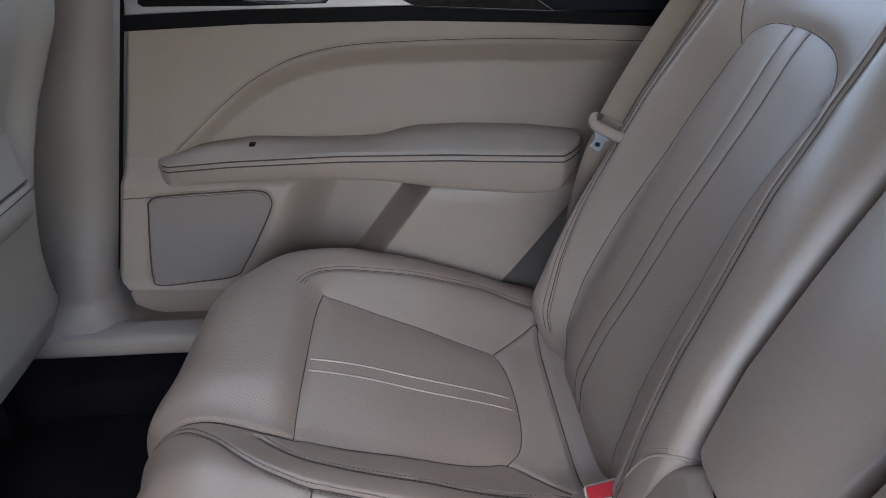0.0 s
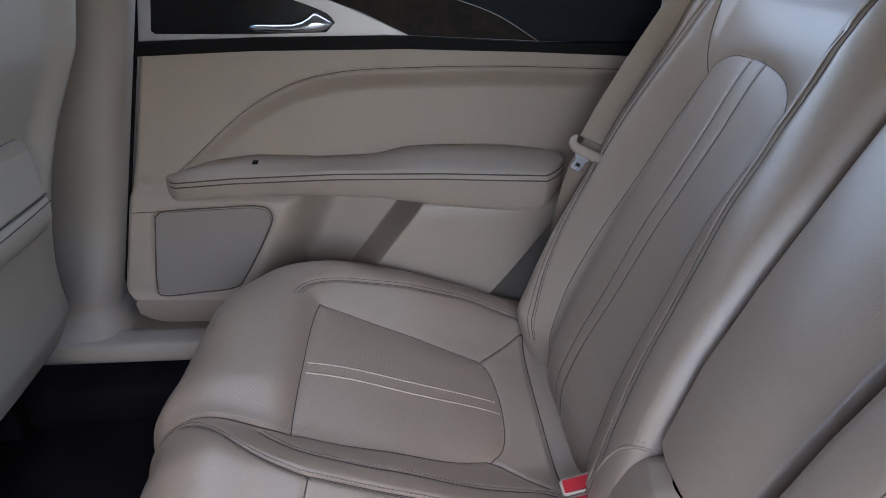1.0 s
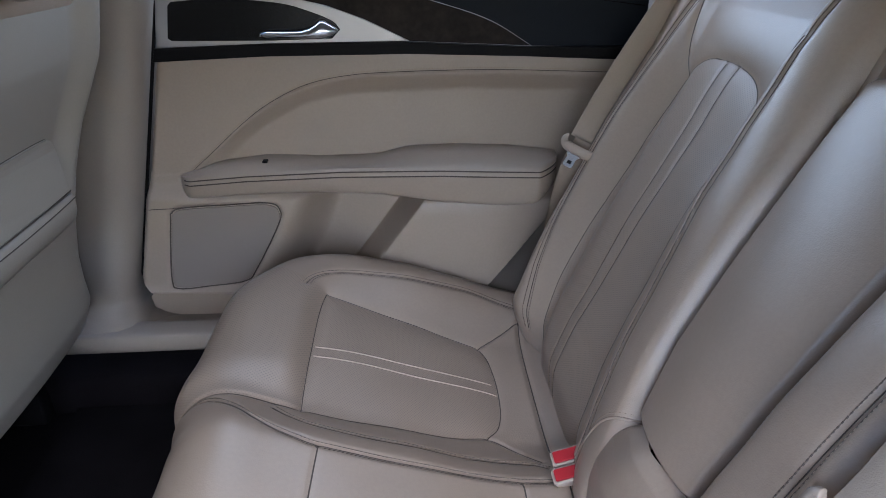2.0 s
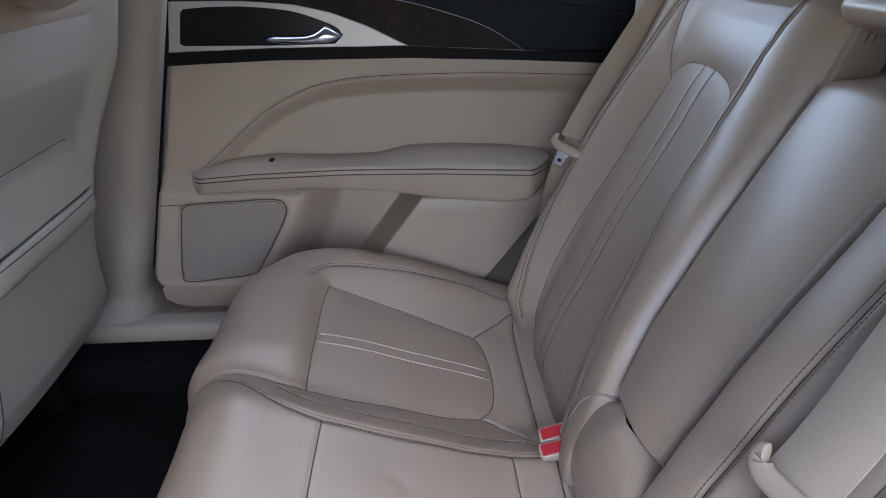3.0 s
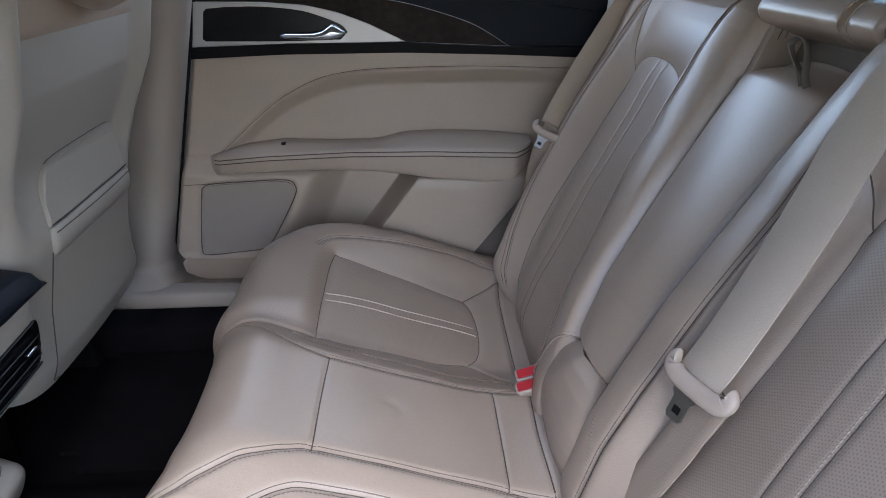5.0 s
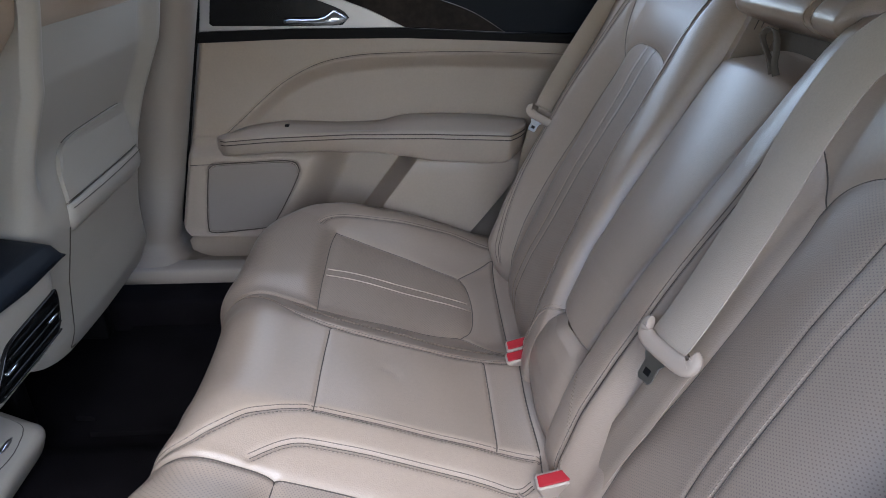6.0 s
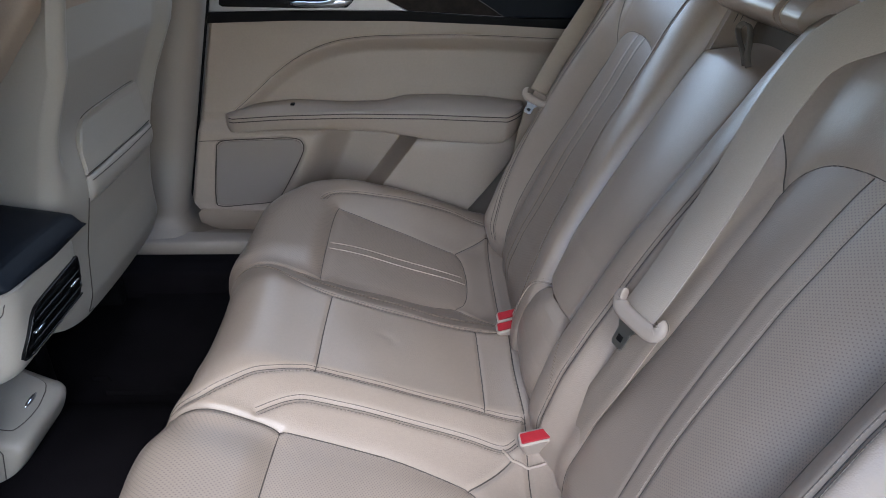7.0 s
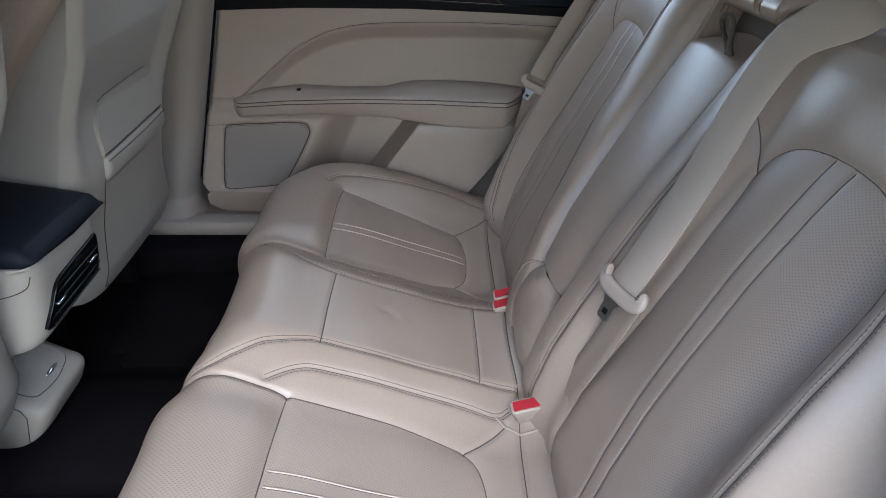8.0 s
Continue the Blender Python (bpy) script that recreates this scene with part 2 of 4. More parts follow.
def stitches(name, surface, lines, mat, parent, length=0.0040, gap=0.0016, lift=0.0006, wide=0.0008):
    """Rows of single stitches lying on a surface."""
    verts, faces = [], []
    for line in lines:
        pts = even(np.array(line, float), (length + gap) / 2)
        P = surface(pts[:, 0], pts[:, 1])
        e = 1e-4
        n = np.cross(surface(pts[:, 0] + e, pts[:, 1]) - P, surface(pts[:, 0], pts[:, 1] + e) - P)
        n /= np.linalg.norm(n, axis=1, keepdims=True)
        for i in range(0, len(P) - 1, 2):
            p, q, m = Vector(P[i]), Vector(P[i + 1]), Vector(n[i])
            d = (q - p)
            if d.length < 1e-5:
                continue
            d.normalize()
            c, s = (p + q) / 2, d.cross(m).normalized()
            h = length / 2
            k = len(verts)
            for t, w, z in ((-1, 1, 0), (-1, -1, 0), (1, -1, 0), (1, 1, 0), (-0.6, 0.6, 1), (-0.6, -0.6, 1), (0.6, -0.6, 1), (0.6, 0.6, 1)):
                verts.append(c + d * t * h + s * w * wide + m * (lift + z * 0.0006 - 0.0006))
            faces += [(k + a, k + b, k + f, k + g) for a, b, f, g in ((4, 5, 6, 7), (0, 1, 5, 4), (1, 2, 6, 5), (2, 3, 7, 6), (3, 0, 4, 7))]
    return tagged(mesh_object(name, verts, faces, mat, parent), kind="stuff")


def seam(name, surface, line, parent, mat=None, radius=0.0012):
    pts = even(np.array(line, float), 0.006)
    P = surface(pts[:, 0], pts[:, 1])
    # the default cord is dark, standing for the shade in the crease
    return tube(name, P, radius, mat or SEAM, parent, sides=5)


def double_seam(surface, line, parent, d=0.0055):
    """A seam with a row of stitches on either side, each over a dark line of groove shade."""
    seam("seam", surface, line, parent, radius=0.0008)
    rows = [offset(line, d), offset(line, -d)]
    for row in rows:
        seam("thread_or_shade_line", surface, row, parent, STITCH_SHADE, 0.0008)
    stitches("stitching", surface, rows, THREAD, parent)


def offset(line, d):
    """The line moved sideways by d."""
    t = np.gradient(line, axis=0)
    t /= np.maximum(np.linalg.norm(t, axis=1, keepdims=True), 1e-9)
    return line + d * np.stack([-t[:, 1], t[:, 0]], 1)


# ---- setting ----
def setting(name, lo, hi, mat, label, category, bevel=0.01):
    return tagged(block(name, lo, hi, mat, None, "", bevel), label, category, kind="structure")


ground = tagged(mesh_object("ground", [(-3000, -3000, -0.32), (3000, -3000, -0.32), (3000, 3000, -0.32), (-3000, 3000, -0.32)], [(0, 1, 2, 3)], CONCRETE), "pale concrete ground around the car", "ground", kind="structure")
setting("floor", (-1.6, -0.76, -0.02), (0.6, 0.80, 0.03), CARPET, "black carpeted car floor", "floor")
setting("ceiling", (-1.60, -0.70, 1.24), (1.17, 0.70, 1.28), HEADLINER, "pale fabric car headliner", "ceiling", 0.012)
# unseen rails that block high sky; the near one hangs lower to shade more
for name, y0, y1 in (("trim_rail_far", 0.60, 0.70), ("trim_rail_near", -0.70, -0.62)):
    setting(name, (-0.95, y0, 1.13 if y0 > 0 else 1.03), (0.80, y1, 1.26), HEADLINER, "unseen pale roof rail trim cutting sky light above the side windows", "roof rail", 0.02)
setting("trim", (0.70, -0.72, 0.80), (1.15, 0.72, 0.86), PLASTIC, "beige parcel shelf behind the rear seat", "shelf", 0.01)
setting("wall_rear", (0.62, -0.76, 0.0), (0.66, 0.76, 0.80), BLACK_TRIM, "panel behind the rear seat", "wall")
# unseen panel, added to dim the sky behind the seat tops
setting("wall_rear_upper", (1.13, -0.72, 0.93), (1.17, 0.72, 1.24), HEADLINER, "unseen panel narrowing the rear window to cut sky light", "wall")
# unseen wall added across the windscreen to keep front light off the seat backs
setting("wall_front", (-1.64, -0.76, -0.02), (-1.60, 0.80, 1.24), BLACK_TRIM, "unseen dark wall shutting out windscreen light ahead of the front seats", "wall")

# ---- rear bench cushion ----
# flat coordinates: a runs from the nose back along the profile (a = x on the sitting surface), b is y
PROFILE = spline([(0.36, 0.215), (0.26, 0.196), (0.19, 0.196), (0.10, 0.220), (0.0, 0.2545), (-0.136, 0.301), (-0.21, 0.327), (-0.258, 0.328),
                  (-0.290, 0.300), (-0.302, 0.25), (-0.298, 0.16), (-0.285, 0.06)], 16)[::-1]
_len = np.concatenate([[0], np.cumsum(np.linalg.norm(np.diff(PROFILE, axis=0), axis=1))])
_k = int(np.argmin(np.abs(PROFILE[:, 0] + 0.136) + 9 * (PROFILE[:, 1] < 0.29)))
PROFILE_A = -0.136 + (_len - _len[_k]) * 0.945
A_MIN, A_MAX = PROFILE_A[0], 0.335

C_FRONT = spline([(-0.150, 0.548), (-0.153, 0.47), (-0.152, 0.38), (-0.151, 0.30), (-0.147, 0.212)])
C_OUT = spline([(-0.150, 0.548), (-0.074, 0.539), (0.024, 0.525), (0.095, 0.511), (0.145, 0.497)])
C_REAR = spline([(0.145, 0.497), (0.160, 0.462), (0.168, 0.395), (0.166, 0.32), (0.156, 0.272), (0.135, 0.243)])
C_IN = spline([(0.135, 0.243), (0.09, 0.230), (0.04, 0.222), (-0.02, 0.217), (-0.08, 0.213), (-0.147, 0.212)])
C_INFRONT = spline([(-0.147, 0.212), (-0.175, 0.209), (-0.205, 0.208), (-0.237, 0.207), (-0.262, 0.206), (-0.30, 0.205), (-0.36, 0.204)])
C_OUTFRONT = spline([(-0.150, 0.548), (-0.175, 0.556), (-0.21, 0.578), (-0.25, 0.605), (-0.31, 0.63)])
C_OUTSEAM = spline([(-0.190, 0.549), (-0.187, 0.575), (-0.173, 0.598), (-0.14, 0.617), (-0.074, 0.626), (0.005, 0.631), (0.086, 0.638), (0.15, 0.636), (0.20, 0.624), (0.255, 0.600)])
C_DIAG = spline([(0.145, 0.497), (0.188, 0.539), (0.235, 0.578), (0.285, 0.610)])
C_BACK = spline([(0.235, 0.578), (0.231, 0.532), (0.229, 0.455), (0.228, 0.337), (0.230, 0.21), (0.236, 0.12)])
C_MID = spline([(-0.38, 0.200), (-0.30, 0.190), (-0.258, 0.188), (-0.238, 0.170), (-0.210, 0.142), (-0.176, 0.124), (-0.150, 0.114), (-0.122, 0.107), (-0.05, 0.107), (0.024, 0.107), (0.10, 0.110), (0.18, 0.116), (0.235, 0.124)])
C_BOLST = spline([(-0.186, 0.195), (-0.170, 0.182), (-0.148, 0.168), (-0.120, 0.159), (-0.06, 0.157), (0.0, 0.159), (0.08, 0.161), (0.14, 0.166), (0.19, 0.172), (0.215, 0.160)])
C_CROSS = spline([(-0.121, 0.107), (-0.122, 0.0), (-0.121, -0.107)])
C_MIDREAR = spline([(0.156, 0.110), (0.158, 0.0), (0.157, -0.112)])
C_MIDBACK = spline([(0.236, 0.122), (0.232, 0.0), (0.236, -0.122)])
C_DIAG_IN = spline([(0.135, 0.243), (0.155, 0.230), (0.185, 0.206), (0.208, 0.184)])
C_LOOP = np.vstack([C_FRONT[::-1], C_OUT[1:], C_REAR[1:], C_IN[1:]])


BOL, BA0, BA1 = 0.048, -0.36, 0.08  # height of the outer bolsters, and where they rise


def cushion(a, b):
    a, b = np.asarray(a, float), np.asarray(b, float)
    y = np.abs(b)
    x = np.interp(a, PROFILE_A, PROFILE[:, 0])
    z = np.interp(a, PROFILE_A, PROFILE[:, 1])
    e = 0.004
    tx = np.interp(a + e, PROFILE_A, PROFILE[:, 0]) - np.interp(a - e, PROFILE_A, PROFILE[:, 0])
    tz = np.interp(a + e, PROFILE_A, PROFILE[:, 1]) - np.interp(a - e, PROFILE_A, PROFILE[:, 1])
    l = np.hypot(tx, tz) + 1e-9
    nx, nz = -tz / l, tx / l
    top = ss(-0.40, -0.22, a)
    mid = 1 - ss(0.095, 0.245, y)
    h = 0.043 * mid * (0.15 + 0.85 * top)
    h = h + 0.013 * bell(y, 0.195, 0.10) * ss(-0.18, -0.26, a)
    # bolsters
    h = h + BOL * ss(0.505, 0.665, y) * ss(BA0, BA1, a) * (1 - 0.10 * ss(0.1, 0.2, a) - 0.4 * ss(0.22, 0.32, a))
    h = h + 0.016 * ss(-0.138, -0.19, a) * ss(0.185, 0.30, y) * ss(0.69, 0.50, y)
    h = h - 0.0015 * bell(a, -0.018, 0.012) * bell(b, 0.024, 0.009) - 0.0011 * bell(a, -0.004, 0.009) * bell(b, 0.012, 0.012)
    # pillows between the seams
    inner = within(a, y, C_LOOP)
    d_loop = away(a, y, C_LOOP)
    h = h + np.where(inner, 0.007 * (1 - np.exp(-d_loop / 0.02)), 0.006 * (1 - np.exp(-d_loop / 0.010)))
    for line, depth, width in ((C_INFRONT, 0.005, 0.005), (C_OUTSEAM, 0.0035, 0.006), (C_DIAG, 0.003, 0.004), (C_DIAG_IN, 0.003, 0.005),
                               (C_BACK, 0.005, 0.005), (C_MID, 0.004, 0.006), (C_BOLST, 0.0035, 0.006)):
        h = h - depth * np.exp(-(away(a, y, line) / width) ** 2)
    for line in (C_CROSS, C_MIDREAR, C_MIDBACK):
        h = h - 0.0020 * np.exp(-(away(a, b, line) / 0.004) ** 2)
    h = h + 0.003 * np.sin(b * 23 + a * 11) * np.sin(a * 31 - b * 7) * 0.5
    # outer side falls away
    edge = 0.705 - 0.030 * ss(-0.12, -0.27, a) - 0.055 * ss(0.17, 0.34, a)
    fall = np.clip((y - edge + 0.05) / 0.10, 0, 1.6)
    h = h - 0.10 * fall ** 2.6
    # the nose recedes towards the door
    back = 0.07 * ss(0.50, 0.70, y) ** 1.5 * (1 - ss(-0.27, 0.12, a))
    out = 0.020 * ss(0.20, 0.26, y) * ss(-0.17, -0.27, a)
    out = out - 0.022 * ss(0.2, 0.12, y) * ss(-0.17, -0.27, a) - 0.024 * b
    return np.stack([x + nx * h + back - out, b + 0 * a, z + nz * h], -1)


def mirrored(line):
    m = line.copy()
    m[:, 1] *= -1
    return m


def build_cushion():
    bench = thing("rear_bench_cushion", "beige leather rear bench cushion with perforated inserts", "car seat", (0, 0, 0))
    a = np.linspace(A_MIN, A_MAX, 300)
    b = np.linspace(-0.735, 0.735, 601)
    A, B = np.meshgrid(a, b, indexing="ij")
    P = cushion(A, B)
    mid = lambda M: (M[:-1, :-1] + M[1:, :-1] + M[1:, 1:] + M[:-1, 1:]) / 4
    ca, cb = mid(A), mid(B)
    y = np.abs(cb)
    ins = within(ca, y, C_LOOP)
    fp = np.vstack([C_FRONT, C_INFRONT[1:], [(-0.6, 0.168), (-0.6, 0.65)], C_OUTFRONT[::-1]])
    front = within(ca, y, fp) & ~ins
    m_loop = np.vstack([C_MID, [(0.4, 0.118), (0.4, 0.0), (-0.6, 0.0), (-0.6, 0.215)]])
    middle = within(ca, y, m_loop)
    rest = ~(ins | front | middle)
    for side in (1, -1):
        s = (cb > 0) if side > 0 else (cb <= 0)
        sheet("insert_panel", P, A, B, LEATHER_PERF, bench, "perforated leather insert", ins & s)
        sheet("front_panel", P, A, B, LEATHER_PERF, bench, "perforated leather front roll", front & s)
        sheet("side_bolster", P, A, B, LEATHER_PLAIN, bench, "smooth leather bolster", rest & s)
        flip = (lambda l: l) if side > 0 else mirrored
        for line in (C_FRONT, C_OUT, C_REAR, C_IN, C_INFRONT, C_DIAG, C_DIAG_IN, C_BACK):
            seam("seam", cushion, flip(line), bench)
        for line in (C_OUTSEAM, C_MID, C_BOLST):
            double_seam(cushion, flip(line), bench)
        top = []
        for y0, y1, rear in ((0.381, 0.387, 0.158), (0.354, 0.359, 0.164)):
            top.append(np.array([(-0.147, y0), (0.01, (y0 + y1) / 2 + 0.001), (rear, y1)]))
        for line in top:
            seam("twin_seam", cushion, flip(spline(line)), bench, THREAD_LIGHT, 0.0019)
            seam("seam", cushion, flip(offset(spline(line), 0.0022)), bench, None, 0.0007)
    lip = spline([(0.190, -0.171), (0.205, -0.186), (0.235, -0.199), (0.262, -0.196)])
    seam("buckle_lip", cushion, lip, bench, LEATHER_PLAIN, 0.0030)
    stitches("stitching", lambda a, b: cushion(a, b) + np.array([-0.0006, -0.0006, 0.0028]), [lip], THREAD, bench)
    sheet("middle_panel", P, A, B, LEATHER_PLAIN, bench, "smooth leather middle seat", middle)
    for line in (C_CROSS, C_MIDREAR, C_MIDBACK):
        seam("seam", cushion, line, bench)
    block("cushion_base", (-0.27, -0.66, 0.03), (0.34, 0.66, 0.15), BLACK_TRIM, bench, "dark foam base", 0.02)
    return bench


build_cushion()

# ---- rear backrest ----
U, NB, BASE = np.array([0.358, 0, 0.934]), np.array([-0.934, 0, 0.358]), np.array([0.2615, 0, 0.15])
W_KEYS = np.array([0.0, 0.745, 0.775, 0.80, 0.818, 0.83, 0.86, 0.89, 0.93])
W_UP = np.array([0.0, 0.745, 0.774, 0.795, 0.805, 0.810, 0.813, 0.811, 0.805])
W_OUT = np.array([0.0, 0.0, -0.003, -0.014, -0.030, -0.048, -0.08, -0.12, -0.18])

BOW_KEYS = np.array([0.0, 0.1, 0.2, 0.3, 0.4, 0.5, 0.57, 0.66, 0.75, 0.80, 0.93])
BOW_OUT = np.array([0.020, 0.025, 0.025, 0.018, 0.010, -0.001, -0.011, -0.020, -0.026, -0.028, -0.030])

# lines on the seat back: w runs up it, y out from the middle line of the bench, which bench_mid gives
def bench_mid(w):
    return np.interp(w, [0.0, 0.1, 0.2, 0.3, 0.4, 0.5, 0.6, 0.7, 0.8], [-0.028, -0.020, -0.007, 0.003, 0.011, 0.019, 0.025, 0.028, 0.030])


def roll_half(w):
    """Half the distance between the seams of the two inner rolls."""
    return np.interp(w, [0.0, 0.1, 0.2, 0.3, 0.4, 0.5, 0.6, 0.7, 0.8, 0.93], [0.132, 0.141, 0.150, 0.160, 0.171, 0.181, 0.187, 0.188, 0.186, 0.180])


def armrest_half(w):
    return np.interp(w, [0.0, 0.22, 0.25, 0.35, 0.45, 0.55, 0.65, 0.75, 0.93], [0.062, 0.068, 0.0715, 0.083, 0.0895, 0.094, 0.102, 0.107, 0.112])


B_INS_OUT = spline([(0.02, 0.490), (0.106, 0.518), (0.20, 0.528), (0.305, 0.526), (0.46, 0.519), (0.570, 0.514), (0.606, 0.508), (0.638, 0.488), (0.660, 0.450),
                    (0.666, 0.405), (0.664, 0.350), (0.652, 0.300), (0.628, 0.270), (0.598, 0.257)])
B_INS_IN = spline([(0.02, 0.222), (0.09, 0.228), (0.20, 0.240), (0.30, 0.252), (0.40, 0.261), (0.48, 0.266), (0.55, 0.263), (0.598, 0.257)])
B_ROLL = np.array([(w, roll_half(w)) for w in np.linspace(0.05, 0.825, 60)])
B_PAIR1 = spline([(0.03, 0.396), (0.11, 0.400), (0.25, 0.392), (0.40, 0.389), (0.51, 0.390), (0.662, 0.396)])
B_PAIR2 = spline([(0.03, 0.366), (0.11, 0.370), (0.25, 0.360), (0.42, 0.354), (0.53, 0.356), (0.663, 0.360)])
B_OUTDBL = spline([(0.08, 0.545), (0.22, 0.568), (0.39, 0.582), (0.50, 0.580), (0.59, 0.575), (0.70, 0.557), (0.80, 0.536)])
B_UP = spline([(0.624, 0.500), (0.65, 0.514), (0.69, 0.527), (0.73, 0.535), (0.775, 0.541)])
B_UP_IN = spline([(0.598, 0.257), (0.635, 0.234), (0.67, 0.214), (0.72, 0.198)])
B_LOOP = np.vstack([B_INS_OUT, B_INS_IN[::-1]])


def backrest(w, b):
    w, b = np.asarray(w, float), np.asarray(b, float)
    y = np.abs(b - bench_mid(w))
    up = np.interp(w, W_KEYS, W_UP)
    h = np.interp(w, W_KEYS, W_OUT) + np.interp(w, BOW_KEYS, BOW_OUT)
    d = away(w, y, B_LOOP)
    inner = within(w, y, B_LOOP)
    h = h + np.where(inner, 0.006 * (1 - np.exp(-d / 0.018)), 0.007 * (1 - np.exp(-d / 0.010)))
    # outer bolster, inner roll beside the armrest
    roll, half = roll_half(w), armrest_half(w)
    h = h + 0.036 * ss(0.500, 0.580, y) * ss(0.0, 0.12, w) - 0.16 * np.clip((y - 0.585) / 0.075, 0, 1.3) ** 2
    lift = np.interp(w, [0.0, 0.1, 0.3, 0.6, 0.7, 0.8], [0.022, 0.026, 0.035, 0.040, 0.038, 0.030])
    h = h + lift * ss(roll + 0.060, roll + 0.006, y)
    across = np.clip((roll - y) / (roll - half), 0, 1.1)
    fall = np.interp(w, [0.0, 0.3, 0.4, 0.5, 0.6, 0.7, 0.8], [0.0, 0.0, 0.004, 0.012, 0.020, 0.026, 0.028])
    h = h - fall * across ** 1.4 + 0.005 * np.sin(np.pi * np.clip(across, 0, 1)) - 0.034 * np.clip((across - 0.68) / 0.32, 0, 1.3) ** 2.2
    h = h - 0.03 * ss(0.12, 0.0, w) + 0.004 * bell(w, 0.72, 0.06) * ss(0.2, 0.26, y) * ss(0.56, 0.48, y)
    h = h - 0.016 * bell(y, 0.515, 0.040) * ss(0.0, 0.1, w) * ss(0.68, 0.58, w)
    for line, depth, width in ((B_OUTDBL, 0.004, 0.006), (B_UP, 0.0025, 0.006), (B_UP_IN, 0.0025, 0.006), (B_ROLL, 0.004, 0.006)):
        h = h - depth * np.exp(-(away(w, y, line) / width) ** 2)
    for line in (B_PAIR1, B_PAIR2):
        h = h - 0.0018 * np.exp(-(away(w, y, line) / 0.004) ** 2)
    h = h + 0.0022 * np.sin(b * 19 + w * 9) * np.sin(w * 17 - b * 5)
    P = BASE + U * up[..., None] + NB * h[..., None]
    P[..., 1] = b
    return P


def on_side(line, side):
    """A line of the seat back, laid on the far (1) or the near (-1) seat."""
    return np.stack([line[:, 0], bench_mid(line[:, 0]) + side * line[:, 1]], 1)


def build_backrest(side):
    ob = thing("rear_seat_back", "beige leather rear seat back with a perforated insert", "seat back", (0, 0, 0), "rear seat backs")
    w = np.linspace(0.0, 0.93, 320)
    A, S = np.meshgrid(w, np.linspace(0, 1, 250), indexing="ij")
    inside = armrest_half(A) - 0.004
    B = bench_mid(A) + side * (inside + (0.66 - inside) * S)
    P = backrest(A, B)
    mid = lambda M: (M[:-1, :-1] + M[1:, :-1] + M[1:, 1:] + M[:-1, 1:]) / 4
    ca = mid(A)
    cy = np.abs(mid(B) - bench_mid(ca))
    ins = within(ca, cy, B_LOOP)
    inr = ~ins & (cy < roll_half(ca))
    outer = ~ins & ~inr & (cy > np.interp(ca, B_OUTDBL[:, 0], B_OUTDBL[:, 1]))
    rest = ~(ins | inr | outer)
    f = side > 0
    sheet("insert_panel", P, A, B, LEATHER_PERF, ob, "perforated leather insert", ins, not f)
    sheet("inner_roll", P, A, B, LEATHER_PLAIN, ob, "", inr, not f)
    sheet("side_bolster", P, A, B, LEATHER_PLAIN, ob, "", outer, not f)
    sheet("shoulder_panel", P, A, B, LEATHER_PLAIN, ob, "", rest, not f)
    for line in (B_INS_OUT, B_INS_IN, B_UP, B_UP_IN, B_PAIR1, B_PAIR2):
        seam("seam", backrest, on_side(line, side), ob, radius=0.0009)
    for line in (B_ROLL, B_OUTDBL):
        double_seam(backrest, on_side(line, side), ob)
    stitches("stitching", backrest, [on_side(offset(B_PAIR1, -0.004), side)], THREAD, ob)
    return ob


build_backrest(1)
build_backrest(-1)


# ---- folding centre armrest ----
def on_back(w, y, h=0.0):
    return Vector(BASE + U * w + NB * h + np.array([0, y, 0]))


def armrest_surface(w, b):
    """The stowed armrest; b runs from -1 to 1 across it."""
    w, b = np.asarray(w, float), np.asarray(b, float)
    half = armrest_half(w) + 0.004
    h = np.interp(w, [0.20, 0.25, 0.35, 0.45, 0.55, 0.65, 0.72, 0.76], [0.048, 0.051, 0.046, 0.031, 0.014, -0.005, -0.018, -0.026])
    h = h + 0.013 * (1 - b ** 2) - 0.030 * np.clip((np.abs(b) - 0.86) / 0.14, 0, 1.4) ** 2
    h = h - 0.05 * ss(0.690, 0.742, w) ** 1.5 - 0.025 * ss(0.252, 0.232, w)
    P = BASE + U * (w - 0.016 * ss(0.66, 0.74, w) * b ** 2 + 0.012 * ss(0.27, 0.23, w) * np.abs(b) ** 5)[..., None] + NB * h[..., None]
    P[..., 1] = bench_mid(w) + half * b
    return P


def pad_half(w):
    return np.interp(w, [0.0, 0.10, 0.14, 0.17, 0.19, 0.21, 0.225, 0.24, 0.25], [0.150, 0.147, 0.138, 0.126, 0.115, 0.100, 0.084, 0.064, 0.050])


def pad_surface(w, b):
    """The pillow under the armrest; b runs from -1 to 1 across it."""
    w, b = np.asarray(w, float), np.asarray(b, float)
    h = np.interp(w, [0.04, 0.055, 0.07, 0.085, 0.105, 0.13, 0.16, 0.20, 0.225, 0.245], [-0.03, 0.0, 0.026, 0.044, 0.057, 0.065, 0.070, 0.070, 0.066, 0.056])
    h = h + 0.006 - 0.024 * b ** 2 - 0.012 * np.clip((np.abs(b) - 0.72) / 0.28, 0, 1.2) ** 2 + 0.0012 * np.sin(b * 7 + w * 31)
    P = BASE + U * (w - 0.012 * b ** 2 * ss(0.12, 0.05, w))[..., None] + NB * h[..., None]
    P[..., 1] = bench_mid(w) + pad_half(w) * b
    return P


